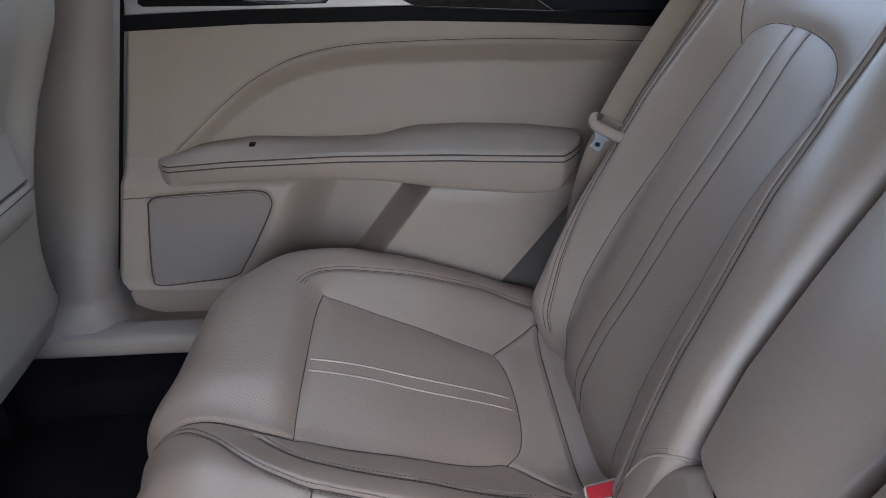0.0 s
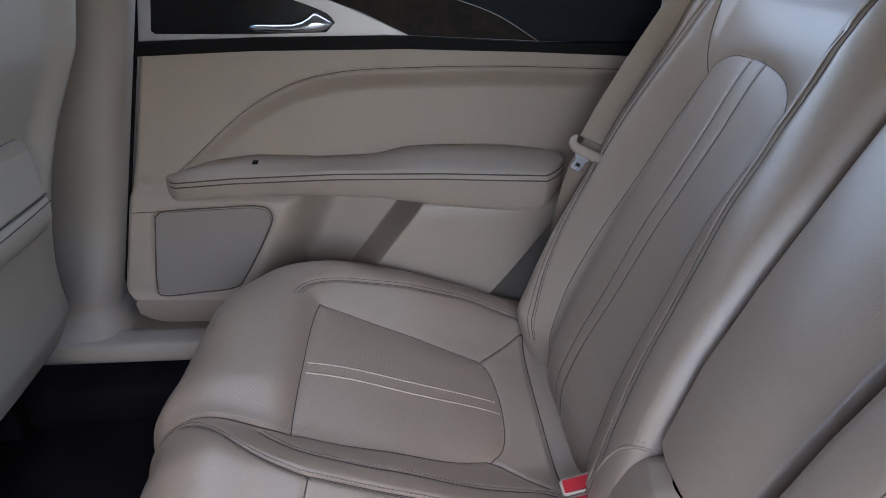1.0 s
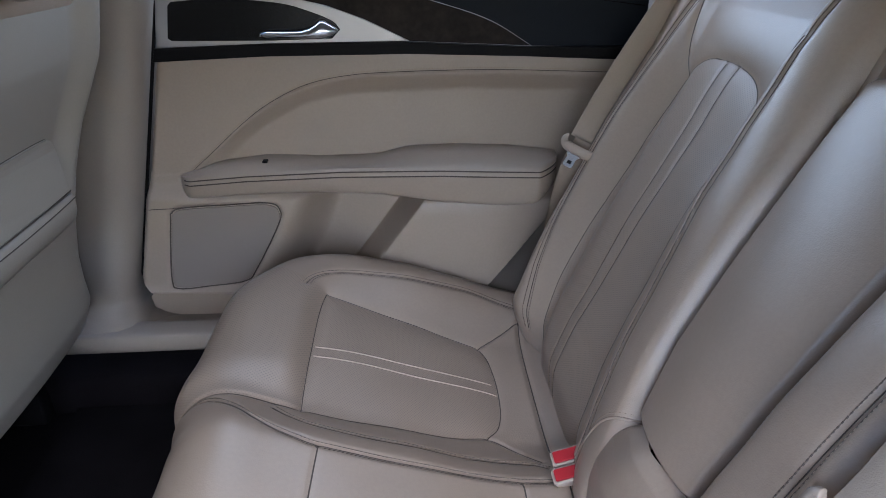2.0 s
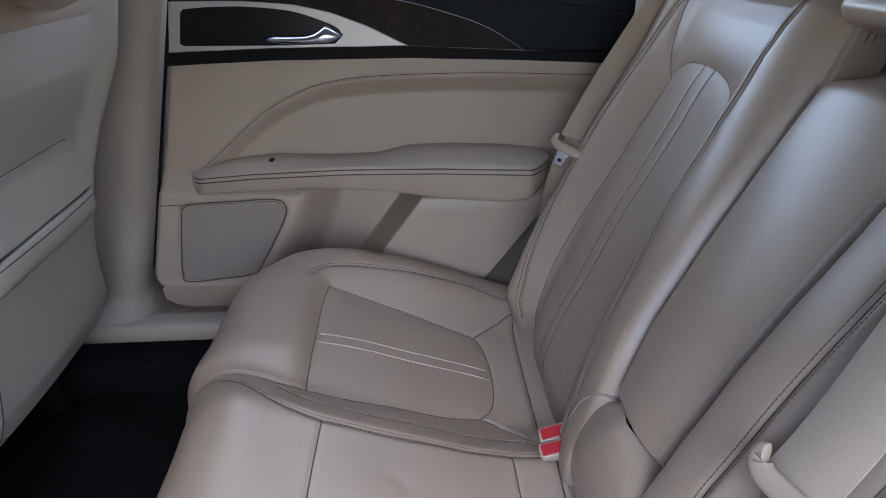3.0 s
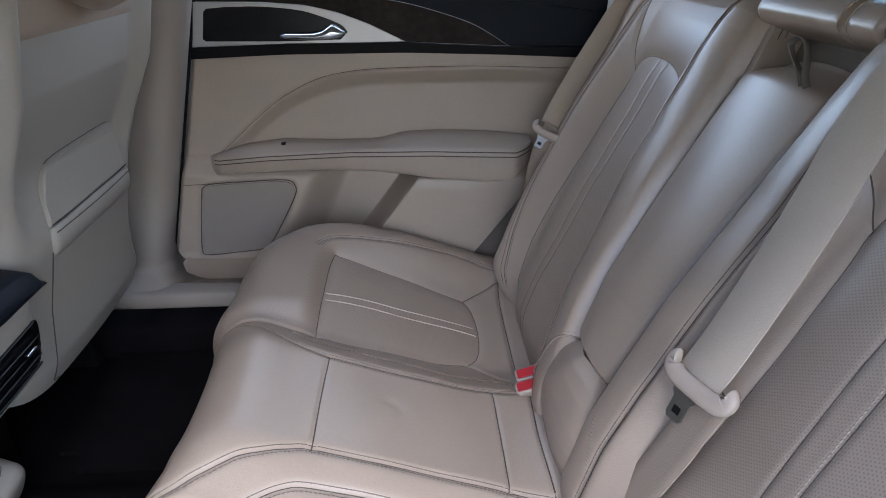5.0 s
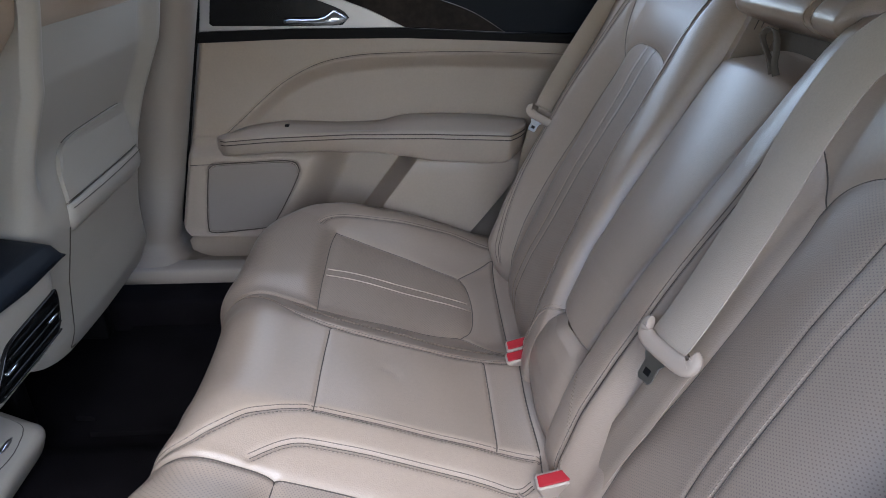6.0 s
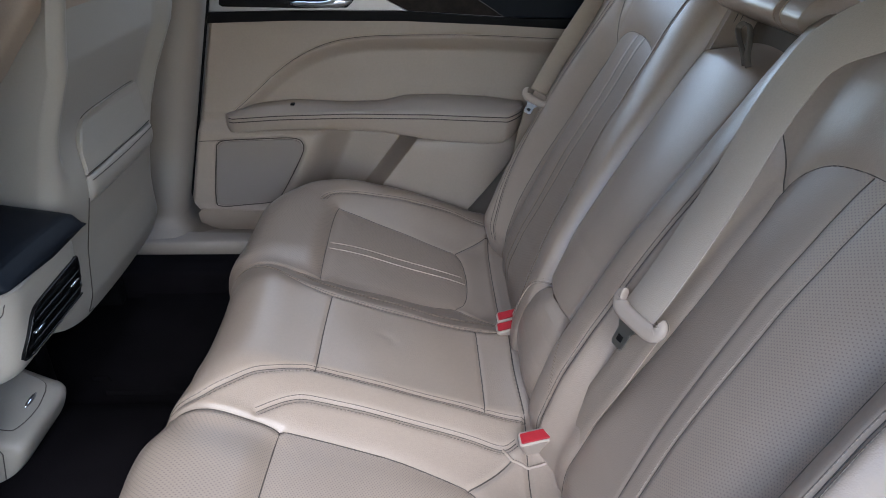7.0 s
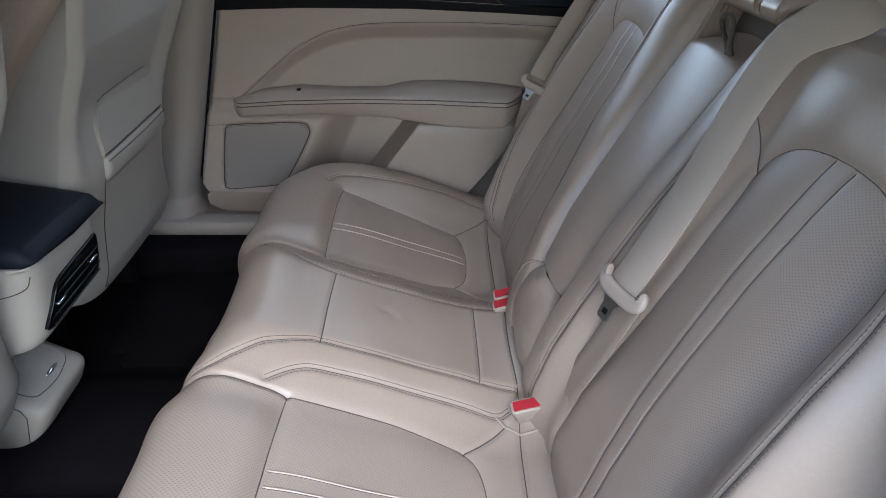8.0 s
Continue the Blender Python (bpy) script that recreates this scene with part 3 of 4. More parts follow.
def build_armrest():
    ob = thing("folding_armrest", "beige leather folding centre armrest, stowed upright", "armrest", (0, 0, 0))
    A, B = np.meshgrid(np.linspace(0.232, 0.740, 170), np.linspace(-1, 1, 90), indexing="ij")
    sheet("cover", armrest_surface(A, B), A, B, LEATHER_PLAIN, ob)
    # pull strap on the top edge
    loop = spline([(0.690, -0.016, -0.020), (0.714, -0.012, 0.000), (0.732, 0.014, 0.006), (0.743, 0.026, 0.008), (0.751, 0.020, 0.009), (0.753, 0.008, 0.009), (0.746, -0.005, 0.007), (0.730, -0.015, 0.003), (0.712, -0.022, -0.002), (0.690, -0.026, -0.022)], 8)
    ribbon("pull_strap", [on_back(w, y, h) for w, y, h in loop], [Vector(NB) + Vector((0, 0.25, 0))] * len(loop), 0.009, 0.0014, STRAP, ob, "brown fabric pull strap")
    return ob


def build_centre_back():
    ob = thing("centre_back_surround", "beige leather surround behind the stowed centre armrest", "seat back", (0, 0, 0))
    A, B = np.meshgrid(np.linspace(0.042, 0.246, 90), np.linspace(-1, 1, 90), indexing="ij")
    sheet("lower_pad", pad_surface(A, B), A, B, LEATHER_PLAIN, ob, "rounded leather pad below the armrest")
    rim = np.array([(w, pad_half(w) + 0.002) for w in np.linspace(0.11, 0.240, 40)])
    for side in (1, -1):
        if side > 0:
            tube("pad_piping", backrest(rim[:, 0], bench_mid(rim[:, 0]) + rim[:, 1]), 0.0022, LEATHER_PLAIN, ob)
        stitches("stitching", backrest, [on_side(offset(rim, d), side) for d in (0.006, 0.010)][:1 if side > 0 else 2], THREAD, ob)
    # recess behind the armrest
    bm = bmesh.new()
    pts = [(0.20, -0.112, -0.072), (0.20, 0.168, -0.072), (0.80, 0.168, -0.072), (0.80, -0.112, -0.072)]
    lo = [bm.verts.new(on_back(*p)) for p in pts]
    hi = [bm.verts.new(on_back(w, y, h - 0.03)) for w, y, h in pts]
    bm.faces.new(lo), bm.faces.new(hi[::-1])
    for i in range(4):
        bm.faces.new((lo[i], hi[i], hi[(i + 1) % 4], lo[(i + 1) % 4]))
    part("recess_back", bm, RECESS_SHADED, ob, "plain panel at the back of the recess", False)
    for side in (1, -1):
        bm = bmesh.new()
        vs = [bm.verts.new(on_back(w, float(bench_mid(w)) + side * (float(armrest_half(w)) + out), h)) for w, out, h in ((0.30, -0.002, -0.08), (0.30, -0.002, 0.0), (0.80, 0.000, -0.026), (0.80, -0.002, -0.08), (0.30, 0.012, -0.08), (0.30, 0.012, 0.0), (0.80, 0.014, -0.024), (0.80, 0.012, -0.08))]
        for f in ((0, 1, 2, 3), (7, 6, 5, 4), (0, 4, 5, 1), (1, 5, 6, 2), (2, 6, 7, 3), (3, 7, 4, 0)):
            bm.faces.new([vs[k] for k in f])
        part("recess_side", bm, LEATHER_PLAIN, ob, "", False)
    # bridge over the recess
    rings = []
    for y in np.linspace(-0.105, 0.140, 50):
        e = 0.006 * math.exp(-((y + 0.048) / 0.006) ** 2)
        sec = spline([(0.766, -0.06), (0.765, -0.010), (0.772, 0.008), (0.785, 0.012), (0.805, 0.004), (0.818, -0.02), (0.824, -0.06), (0.81, -0.14), (0.77, -0.13), (0.766, -0.06)], 5)[:-1]
        rings.append([on_back(w - e * 0.3, y, h - e) for w, h in sec])
    loft("bridge", rings, LEATHER_PLAIN, ob, "leather roll over the armrest recess")
    sec = spline([(0.765, -0.030), (0.765, -0.010), (0.772, 0.008), (0.785, 0.012), (0.805, 0.004), (0.818, -0.02)], 6)
    for y in (-0.040, -0.056):
        tube("thread_or_shade_line", [on_back(w + 0.0002, y, h + 0.0004) for w, h in sec], 0.0011, THREAD, ob)
    for side in (1, -1):
        for deep in (0.036, 0.045):
            tube("thread_or_shade_line", [on_back(w, float(bench_mid(w)) + side * (float(armrest_half(w)) - 0.0028), -deep) for w in np.linspace(0.60, 0.785, 8)], 0.0010, SEAM, ob)
    return ob


build_armrest()
build_centre_back()

# ---- far rear door ----
def door_point(x, z, h=0.0):
    """A point of the door's inner skin, h metres proud of it."""
    return Vector((x, 0.80 - 0.06 * (x + 0.46) - h, z))


BOLSTER_SEAM = spline([(-0.43, 0.478), (-0.365, 0.534), (-0.304, 0.587), (-0.247, 0.628), (-0.172, 0.665), (-0.091, 0.684), (0.008, 0.692), (0.207, 0.697), (0.46, 0.692)])
SPK = spline([(-0.478, 0.396), (-0.455, 0.409), (-0.36, 0.416), (-0.268, 0.420), (-0.243, 0.405), (-0.250, 0.370), (-0.309, 0.263), (-0.338, 0.232), (-0.42, 0.220), (-0.490, 0.215), (-0.503, 0.232), (-0.493, 0.31), (-0.478, 0.396)], 6)[:-1]


def door_skin(x, z):
    x, z = np.asarray(x, float), np.asarray(z, float)
    d = z - np.interp(x, BOLSTER_SEAM[:, 0], BOLSTER_SEAM[:, 1])
    below = ss(0.0, -0.045, d) * ss(-0.45, -0.40, x)
    h = 0.004 + 0.004 * ss(0.004, -0.004, d) - 0.022 * below * ss(0.40, 0.50, z)
    h = h - 0.0025 * np.exp(-(away(x, z, BOLSTER_SEAM) / 0.004) ** 2)
    h = h + 0.022 * ss(0.464, 0.426, z)
    front = x - (z - 0.43) * 0.45
    rear = x - (z - 0.43) * 0.72
    pocket = ss(-0.212, -0.10, front) * ss(0.064, 0.036, rear) * ss(0.475, 0.45, z)
    h = h - 0.096 * pocket
    h = h + 0.022 * ss(0.042, 0.066, rear) * ss(0.475, 0.43, z) * ss(0.36, 0.20, x)
    speaker = within(x, z, SPK)
    ds = away(x, z, np.vstack([SPK, SPK[:1]]))
    h = h - 0.006 * np.where(speaker, 1.0, np.exp(-(ds / 0.005) ** 2)) + 0.010 * np.exp(-((z - 0.205) / 0.012) ** 2) * ss(-0.25, -0.33, x)
    # curls back towards the sill and at the front edge
    h = h - 0.042 * ss(0.209, 0.190, z) - 0.014 * ss(0.18, 0.12, z)
    edge = -0.46 - (0.707 - z) * 0.235
    h = h - 0.012 * np.clip(1 - (x - edge) / 0.012, 0, 1) ** 2
    y = 0.80 - 0.06 * (x + 0.46) - h
    return np.stack([x, y, z], -1)


def armrest_line(x):
    """Reach and heights (seam, bottom, top) of the door armrest at x."""
    p = np.interp(x, [-0.45, -0.3, -0.1, 0.15, 0.35], [0.036, 0.060, 0.088, 0.110, 0.122])
    zs = np.interp(x, [-0.45, -0.3, -0.1, 0.1, 0.33], [0.466, 0.487, 0.506, 0.514, 0.515])
    zb = np.interp(x, [-0.45, -0.3, -0.15, -0.02, 0.08, 0.15, 0.233, 0.28, 0.34], [0.431, 0.450, 0.462, 0.461, 0.450, 0.445, 0.442, 0.446, 0.476])
    zt = np.interp(x, [-0.45, -0.40, -0.37, -0.26, -0.14, -0.04, -0.02, 0.01, 0.04, 0.13, 0.25, 0.34], [0.478, 0.493, 0.503, 0.518, 0.515, 0.519, 0.521, 0.530, 0.537, 0.541, 0.538, 0.528])
    return p, zs, zb, zt


def build_door():
    ob = thing("rear_door", "closed rear car door with beige panel, dark upper trim and silver bezel", "car door", (0, 0, 0))
    t = np.linspace(0, 1, 420)
    z = np.linspace(0.092, 0.735, 260)
    T, Z = np.meshgrid(t, z, indexing="ij")
    x0 = np.where(Z > 0.205, -0.46 - (0.707 - Z) * 0.235 + 0.034 * np.clip((0.248 - Z) / 0.043, 0, 1) ** 2.2, np.interp(Z, [0.09, 0.10, 0.108, 0.12, 0.135, 0.17, 0.2], [-0.34, -0.44, -0.50, -0.55, -0.575, -0.575, -0.545]))
    x1 = np.minimum(0.50, 0.421 + (Z - 0.50) * 0.80)
    X = x0 + T * (x1 - x0)
    sheet("door_panel", door_skin(X, Z), X, Z, VINYL, ob)
    seam("seam", door_skin, BOLSTER_SEAM, ob, radius=0.0007)
    stitches("stitching", door_skin, [offset(BOLSTER_SEAM, 0.004)], THREAD, ob)
    grille_at = lambda u, v, w: door_point(u, v, 0.80 - 0.06 * (u + 0.46) - float(door_skin(np.array(u), np.array(v))[1]) + w)
    plate("speaker_grille", [(-0.37 + (u + 0.37) * 0.975, 0.315 + (v - 0.315) * 0.965) for u, v in SPK], grille_at, 0.004, GREY_MESH, ob, "grey speaker grille", 0.0015)
    tube("speaker_gap", [grille_at(u, v, 0.001) for u, v in SPK], 0.0016, SEAM, ob, closed=True)
    seam("panel_gap", door_skin, np.array([(-0.523, 0.407), (-0.50, 0.409), (-0.44, 0.411)]), ob, radius=0.0009)
    gap = [(-0.4665 - (0.707 - z) * 0.235 + 0.030 * max(0, min(1, (0.248 - z) / 0.043)) ** 2.2, 0.806, z) for z in np.linspace(0.93, 0.206, 60)]
    tube("door_seal", gap, 0.0036, BLACK_TRIM, ob, "black rubber door seal", 8)
    # rear edge of the panel
    edge = [(min(0.50, 0.421 + (z - 0.50) * 0.80), z) for z in np.linspace(0.14, 0.71, 60)]
    rings = []
    for x, z in edge:
        y = float(door_skin(np.array(x), np.array(z))[1])
        rings.append([(x - 0.002, y, z), (x + 0.004, y + 0.006, z), (x + 0.004, y + 0.08, z), (x - 0.02, y + 0.08, z)])
    loft("rear_edge", rings, VINYL, ob)
    # armrest
    rings, tops, lows = [], [], []
    for x in np.concatenate([np.linspace(-0.449, -0.42, 9), np.linspace(-0.40, 0.28, 70), np.linspace(0.285, 0.345, 14)]):
        e = min(1, max(0.03, (x + 0.450) / 0.03)) ** 0.5 * min(1, max(0.02, (0.347 - x) / 0.055)) ** 0.5
        p, zs, zb, zt = armrest_line(x)
        p *= e
        sec = spline([(-0.02, zt), (p * 0.30, zt), (p * 0.62, zt * 0.75 + zs * 0.25), (p * 0.9, zs + 0.010), (p, zs), (p * 1.01, zs - 0.012), (p * 0.985, zb + 0.016), (p * 0.90, zb + 0.003), (p * 0.6, zb), (-0.02, zb)], 5)
        rings.append([door_point(x, q[1], q[0]) for q in sec])
        tops.append(door_point(x, zs + 0.0045, p * 0.975 + 0.0005)), lows.append(door_point(x, zs - 0.005, p * 1.008 + 0.0005))
    arm = loft("armrest", rings, VINYL, ob, "padded armrest with double stitching")
    for line in (tops, lows):
        tube("thread_or_shade_line", line[4:-2], 0.0014, SEAM, arm)
    block("pull_slot", (-0.260, 0.724, 0.5220), (-0.250, 0.740, 0.5262), BLACK_TRIM, arm, "small black slot", 0.001)
    # upper trim
    on_door = lambda u, v, w: door_point(u, v, w)
    band = [(-0.46, 0.712), (-0.235, 0.724), (0.041, 0.729), (0.268, 0.725), (0.50, 0.717), (0.50, 0.742), (0.28, 0.742), (0.042, 0.751), (-0.232, 0.748), (-0.452, 0.738)]
    plate("lower_band", band, on_door, 0.016, BLACK_TRIM, ob, "black lower band", 0.003)
    bez = spline([(0.042, 0.752), (-0.044, 0.791), (-0.116, 0.816), (-0.187, 0.830), (-0.284, 0.836), (-0.434, 0.836)], 6).tolist() + [(-0.450, 0.738), (-0.232, 0.748)]
    plate("bezel", bez, on_door, 0.010, SILVER, ob, "satin silver bezel", 0.002)
    rec = [(-0.416, 0.752), (-0.423, 0.757), (-0.413, 0.816), (-0.406, 0.823)] + spline([(-0.36, 0.827), (-0.284, 0.828), (-0.20, 0.821), (-0.15, 0.808), (-0.105, 0.790), (-0.090, 0.774)], 5).tolist() + [(-0.107, 0.757), (-0.232, 0.753)]
    plate("handle_recess", rec, on_door, 0.0112, BLACK_GLOSS, ob, "glossy black handle recess")
    rings = []
    for u, lo, hi, r in ((-0.246, 0.763, 0.766, 0.004), (-0.244, 0.7605, 0.7715, 0.011), (-0.230, 0.7585, 0.7735, 0.016), (-0.20, 0.757, 0.7735, 0.018), (-0.165, 0.757, 0.7745, 0.018),
                         (-0.148, 0.757, 0.779, 0.018), (-0.135, 0.757, 0.787, 0.018), (-0.127, 0.757, 0.7925, 0.017), (-0.120, 0.758, 0.7915, 0.016), (-0.108, 0.762, 0.785, 0.013), (-0.098, 0.768, 0.779, 0.010), (-0.094, 0.772, 0.775, 0.004)):
        c, k = (lo + hi) / 2, (hi - lo) / 2
        rings.append([door_point(u, c + k * a, 0.0115 + r * w) for a, w in ((-1, 0.0), (-1, 0.45), (-0.8, 0.85), (-0.3, 1.0), (0.3, 0.9), (0.75, 0.62), (1, 0.3), (1, 0.0))])
    loft("handle_lever", rings, CHROME, ob, "chrome inner door handle")
    wood = spline([(0.28, 0.744), (0.203, 0.788), (0.117, 0.817), (0.019, 0.840), (-0.101, 0.851), (-0.30, 0.854), (-0.43, 0.852)], 6).tolist() + [(-0.434, 0.838), (-0.284, 0.838), (-0.187, 0.832), (-0.116, 0.818), (-0.044, 0.793), (0.044, 0.752)]
    plate("wood_inlay", wood, on_door, 0.008, WOOD, ob, "dark open-grain wood inlay", 0.002)
    pad = [(0.282, 0.744), (0.50, 0.742), (0.50, 0.92), (-0.42, 0.92), (-0.428, 0.854)] + spline([(-0.30, 0.856), (-0.101, 0.853), (0.019, 0.842), (0.117, 0.819), (0.203, 0.790), (0.282, 0.744)], 6).tolist()[:-1]
    plate("upper_pad", pad, on_door, 0.014, BLACK_SOFT, ob, "black stitched upper pad", 0.004)
    tube("pad_seam", [door_point(x, z, 0.0145) for x, z in spline([(0.05, 0.858), (0.201, 0.847), (0.35, 0.835), (0.492, 0.819)], 8)], 0.0008, BLACK_GLOSS, ob)
    return ob


build_door()
# ---- body side round the far door ----
def build_pillar():
    """Trim of the centre pillar, flowing into the door sill."""
    ob = thing("pillar_trim", "beige plastic centre pillar trim beside the rear door", "pillar trim", (0, 0, 0), kind="structure")
    rings = []
    for z in np.concatenate([np.linspace(0.088, 0.20, 44), np.linspace(0.206, 1.15, 56)]):
        xe = -0.475 - (0.707 - max(z, 0.19)) * 0.235
        xe += float(np.interp(z, [0.088, 0.096, 0.103, 0.112, 0.122, 0.135, 0.16, 0.19], [0.24, 0.17, 0.115, 0.072, 0.043, 0.022, 0.006, 0.0]))
        wide = 0.20
        inn = 0.778 - 0.030 * ss(0.40, 0.20, z) - 0.055 * ss(0.22, 0.12, z) ** 2
        sec = [(xe, 0.88), (xe, inn + 0.055), (xe - 0.010, inn + 0.022), (xe - 0.035, inn + 0.004), (xe - 0.08, inn), (xe - wide * 0.7, inn - 0.004), (xe - wide, inn), (xe - wide - 0.05, inn + 0.02), (xe - wide - 0.06, 0.88)]
        rings.append([(x, y, z) for x, y in sec])
    loft("pillar_cover", rings, PLASTIC, ob)
    rings = []
    for x in np.linspace(-0.78, 0.20, 50):
        y0 = 0.690 - 0.05 * ss(-0.45, 0.1, x)
        sec = spline([(y0 + 0.002, 0.02), (y0, 0.108), (y0 + 0.003, 0.134), (y0 + 0.010, 0.142), (y0 + 0.035, 0.145), (y0 + 0.060, 0.144), (y0 + 0.085, 0.128), (y0 + 0.16, 0.10), (y0 + 0.16, 0.02)], 4)
        rings.append([(x, y, z) for y, z in sec])
    loft("sill_cover", rings, PLASTIC, ob)
    return ob


build_pillar()
setting("wall_far", (-1.6, 0.895, -0.02), (0.75, 0.93, 0.88), PLASTIC, "body side outside the far door", "wall", 0.0)
wheel_arch = []
for z in np.linspace(0.10, 0.95, 40):
    x0 = 0.335 + (z - 0.25) * 0.36 + 0.02 - 0.10 * ss(0.30, 0.12, z)
    wheel_arch.append([(x0 - 0.09, 0.80, z), (x0 - 0.04, 0.725, z), (x0 + 0.03, 0.675, z), (x0 + 0.10, 0.655, z), (x0 + 0.3, 0.65, z), (x0 + 0.3, 0.86, z), (x0 - 0.09, 0.86, z)])
tagged(loft("trim_quarter", wheel_arch, PLASTIC), "beige side trim between the rear seat and door", "side trim", kind="structure")
PILLAR_UP = [("trim_pillar_rear", 0.47, 0.80), ("trim_pillar_front", -1.35, -1.22)]
for label, a, b in PILLAR_UP:
    setting(label, (a, 0.66, 0.90), (b, 0.72, 1.25), HEADLINER, "pale pillar trim beside a side window", "pillar trim", 0.01)
    setting(label + "_near", (a, -0.72, 0.86), (b, -0.66, 1.25), HEADLINER, "pale pillar trim beside a side window", "pillar trim", 0.01)
setting("wall_near_sill", (-1.6, -0.80, -0.02), (0.75, -0.72, 0.13), PLASTIC, "door sill under the open rear door", "sill", 0.01)
setting("wall_near_rear", (0.42, -0.80, 0.13), (0.75, -0.70, 0.86), PLASTIC, "body side behind the open rear door", "wall", 0.02)
# out of view; raised over the window height to block light from there
setting("wall_near_front", (-1.6, -0.82, 0.13), (-0.66, -0.76, 1.10), PLASTIC, "unseen front door slab, closed over its window to cut light", "wall", 0.02)
# never in view: added where the opened door stands, to darken the seat backs
setting("wall_open_door", (-0.66, -1.76, 0.12), (-0.60, -0.82, 0.84), PLASTIC, "unseen slab for the opened rear door, blocking sky light", "wall", 0.02)
setting("trim_pillar_near", (-0.80, -0.80, 0.13), (-0.64, -0.70, 1.25), PLASTIC, "beige centre pillar ahead of the open door", "pillar trim", 0.02)

# ---- floor details ----
setting("floor_edge", (-1.5, 0.58, 0.0), (0.2, 0.691, 0.112), CARPET, "black carpet rising to the door sill", "floor", 0.02)
rings = []
for x in np.linspace(-1.55, -0.22, 30):
    rings.append([(x, y, z) for y, z in ((-0.17, 0.02), (-0.135, 0.055), (-0.09, 0.075), (0, 0.080), (0.09, 0.075), (0.135, 0.055), (0.17, 0.02))])
tagged(loft("floor_tunnel", rings, CARPET), "black carpeted tunnel hump along the car floor", "floor", kind="structure")
for side in (1, -1):
    bm = bmesh.new()
    bmesh.ops.create_cube(bm, size=1)
    for v in bm.verts:
        v.co = Vector((-0.47 + v.co.x * 0.40, side * 0.41 + v.co.y * 0.44, 0.037 + v.co.z * 0.012))
    bmesh.ops.bevel(bm, geom=[e for e in bm.edges if abs(e.verts[0].co.z - e.verts[1].co.z) > 0.005], offset=0.05, segments=5, affect="EDGES")
    tagged(part("floor_mat", bm, MAT, None, "", False), "black carpet floor mat on the rear footwell floor", "floor mat", "floor mats")


# ---- front seats ----
def seat_edge(z):
    return np.interp(z, [0.20, 0.25, 0.29, 0.39, 0.51, 0.64, 0.75, 0.86, 0.98], [-0.635, -0.606, -0.592, -0.585, -0.562, -0.520, -0.472, -0.448, -0.43])


def seat_half(z):
    return np.interp(z, [0.20, 0.25, 0.29, 0.34, 0.45, 0.56, 0.66, 0.78, 0.88, 0.98], [0.21, 0.250, 0.262, 0.250, 0.240, 0.246, 0.262, 0.275, 0.272, 0.25])


def shell_x(y, z):
    """The rear face of a front seat, y from its middle."""
    hw = seat_half(z)
    r = np.clip(np.abs(y) / hw, 0, 1)
    dish = 0.042 * ss(0.50, 0.63, z) * (1 - ss(0.74, 0.97, r))
    corner = 0.035 * (1 - np.sqrt(np.clip(1 - np.clip((r - 0.72) / 0.28, 0, 1) ** 2, 0, 1)))
    flat = -0.004 + 0.012 * (1 - r ** 2) * ss(0.62, 0.5, z)
    return seat_edge(z) + flat - dish - corner


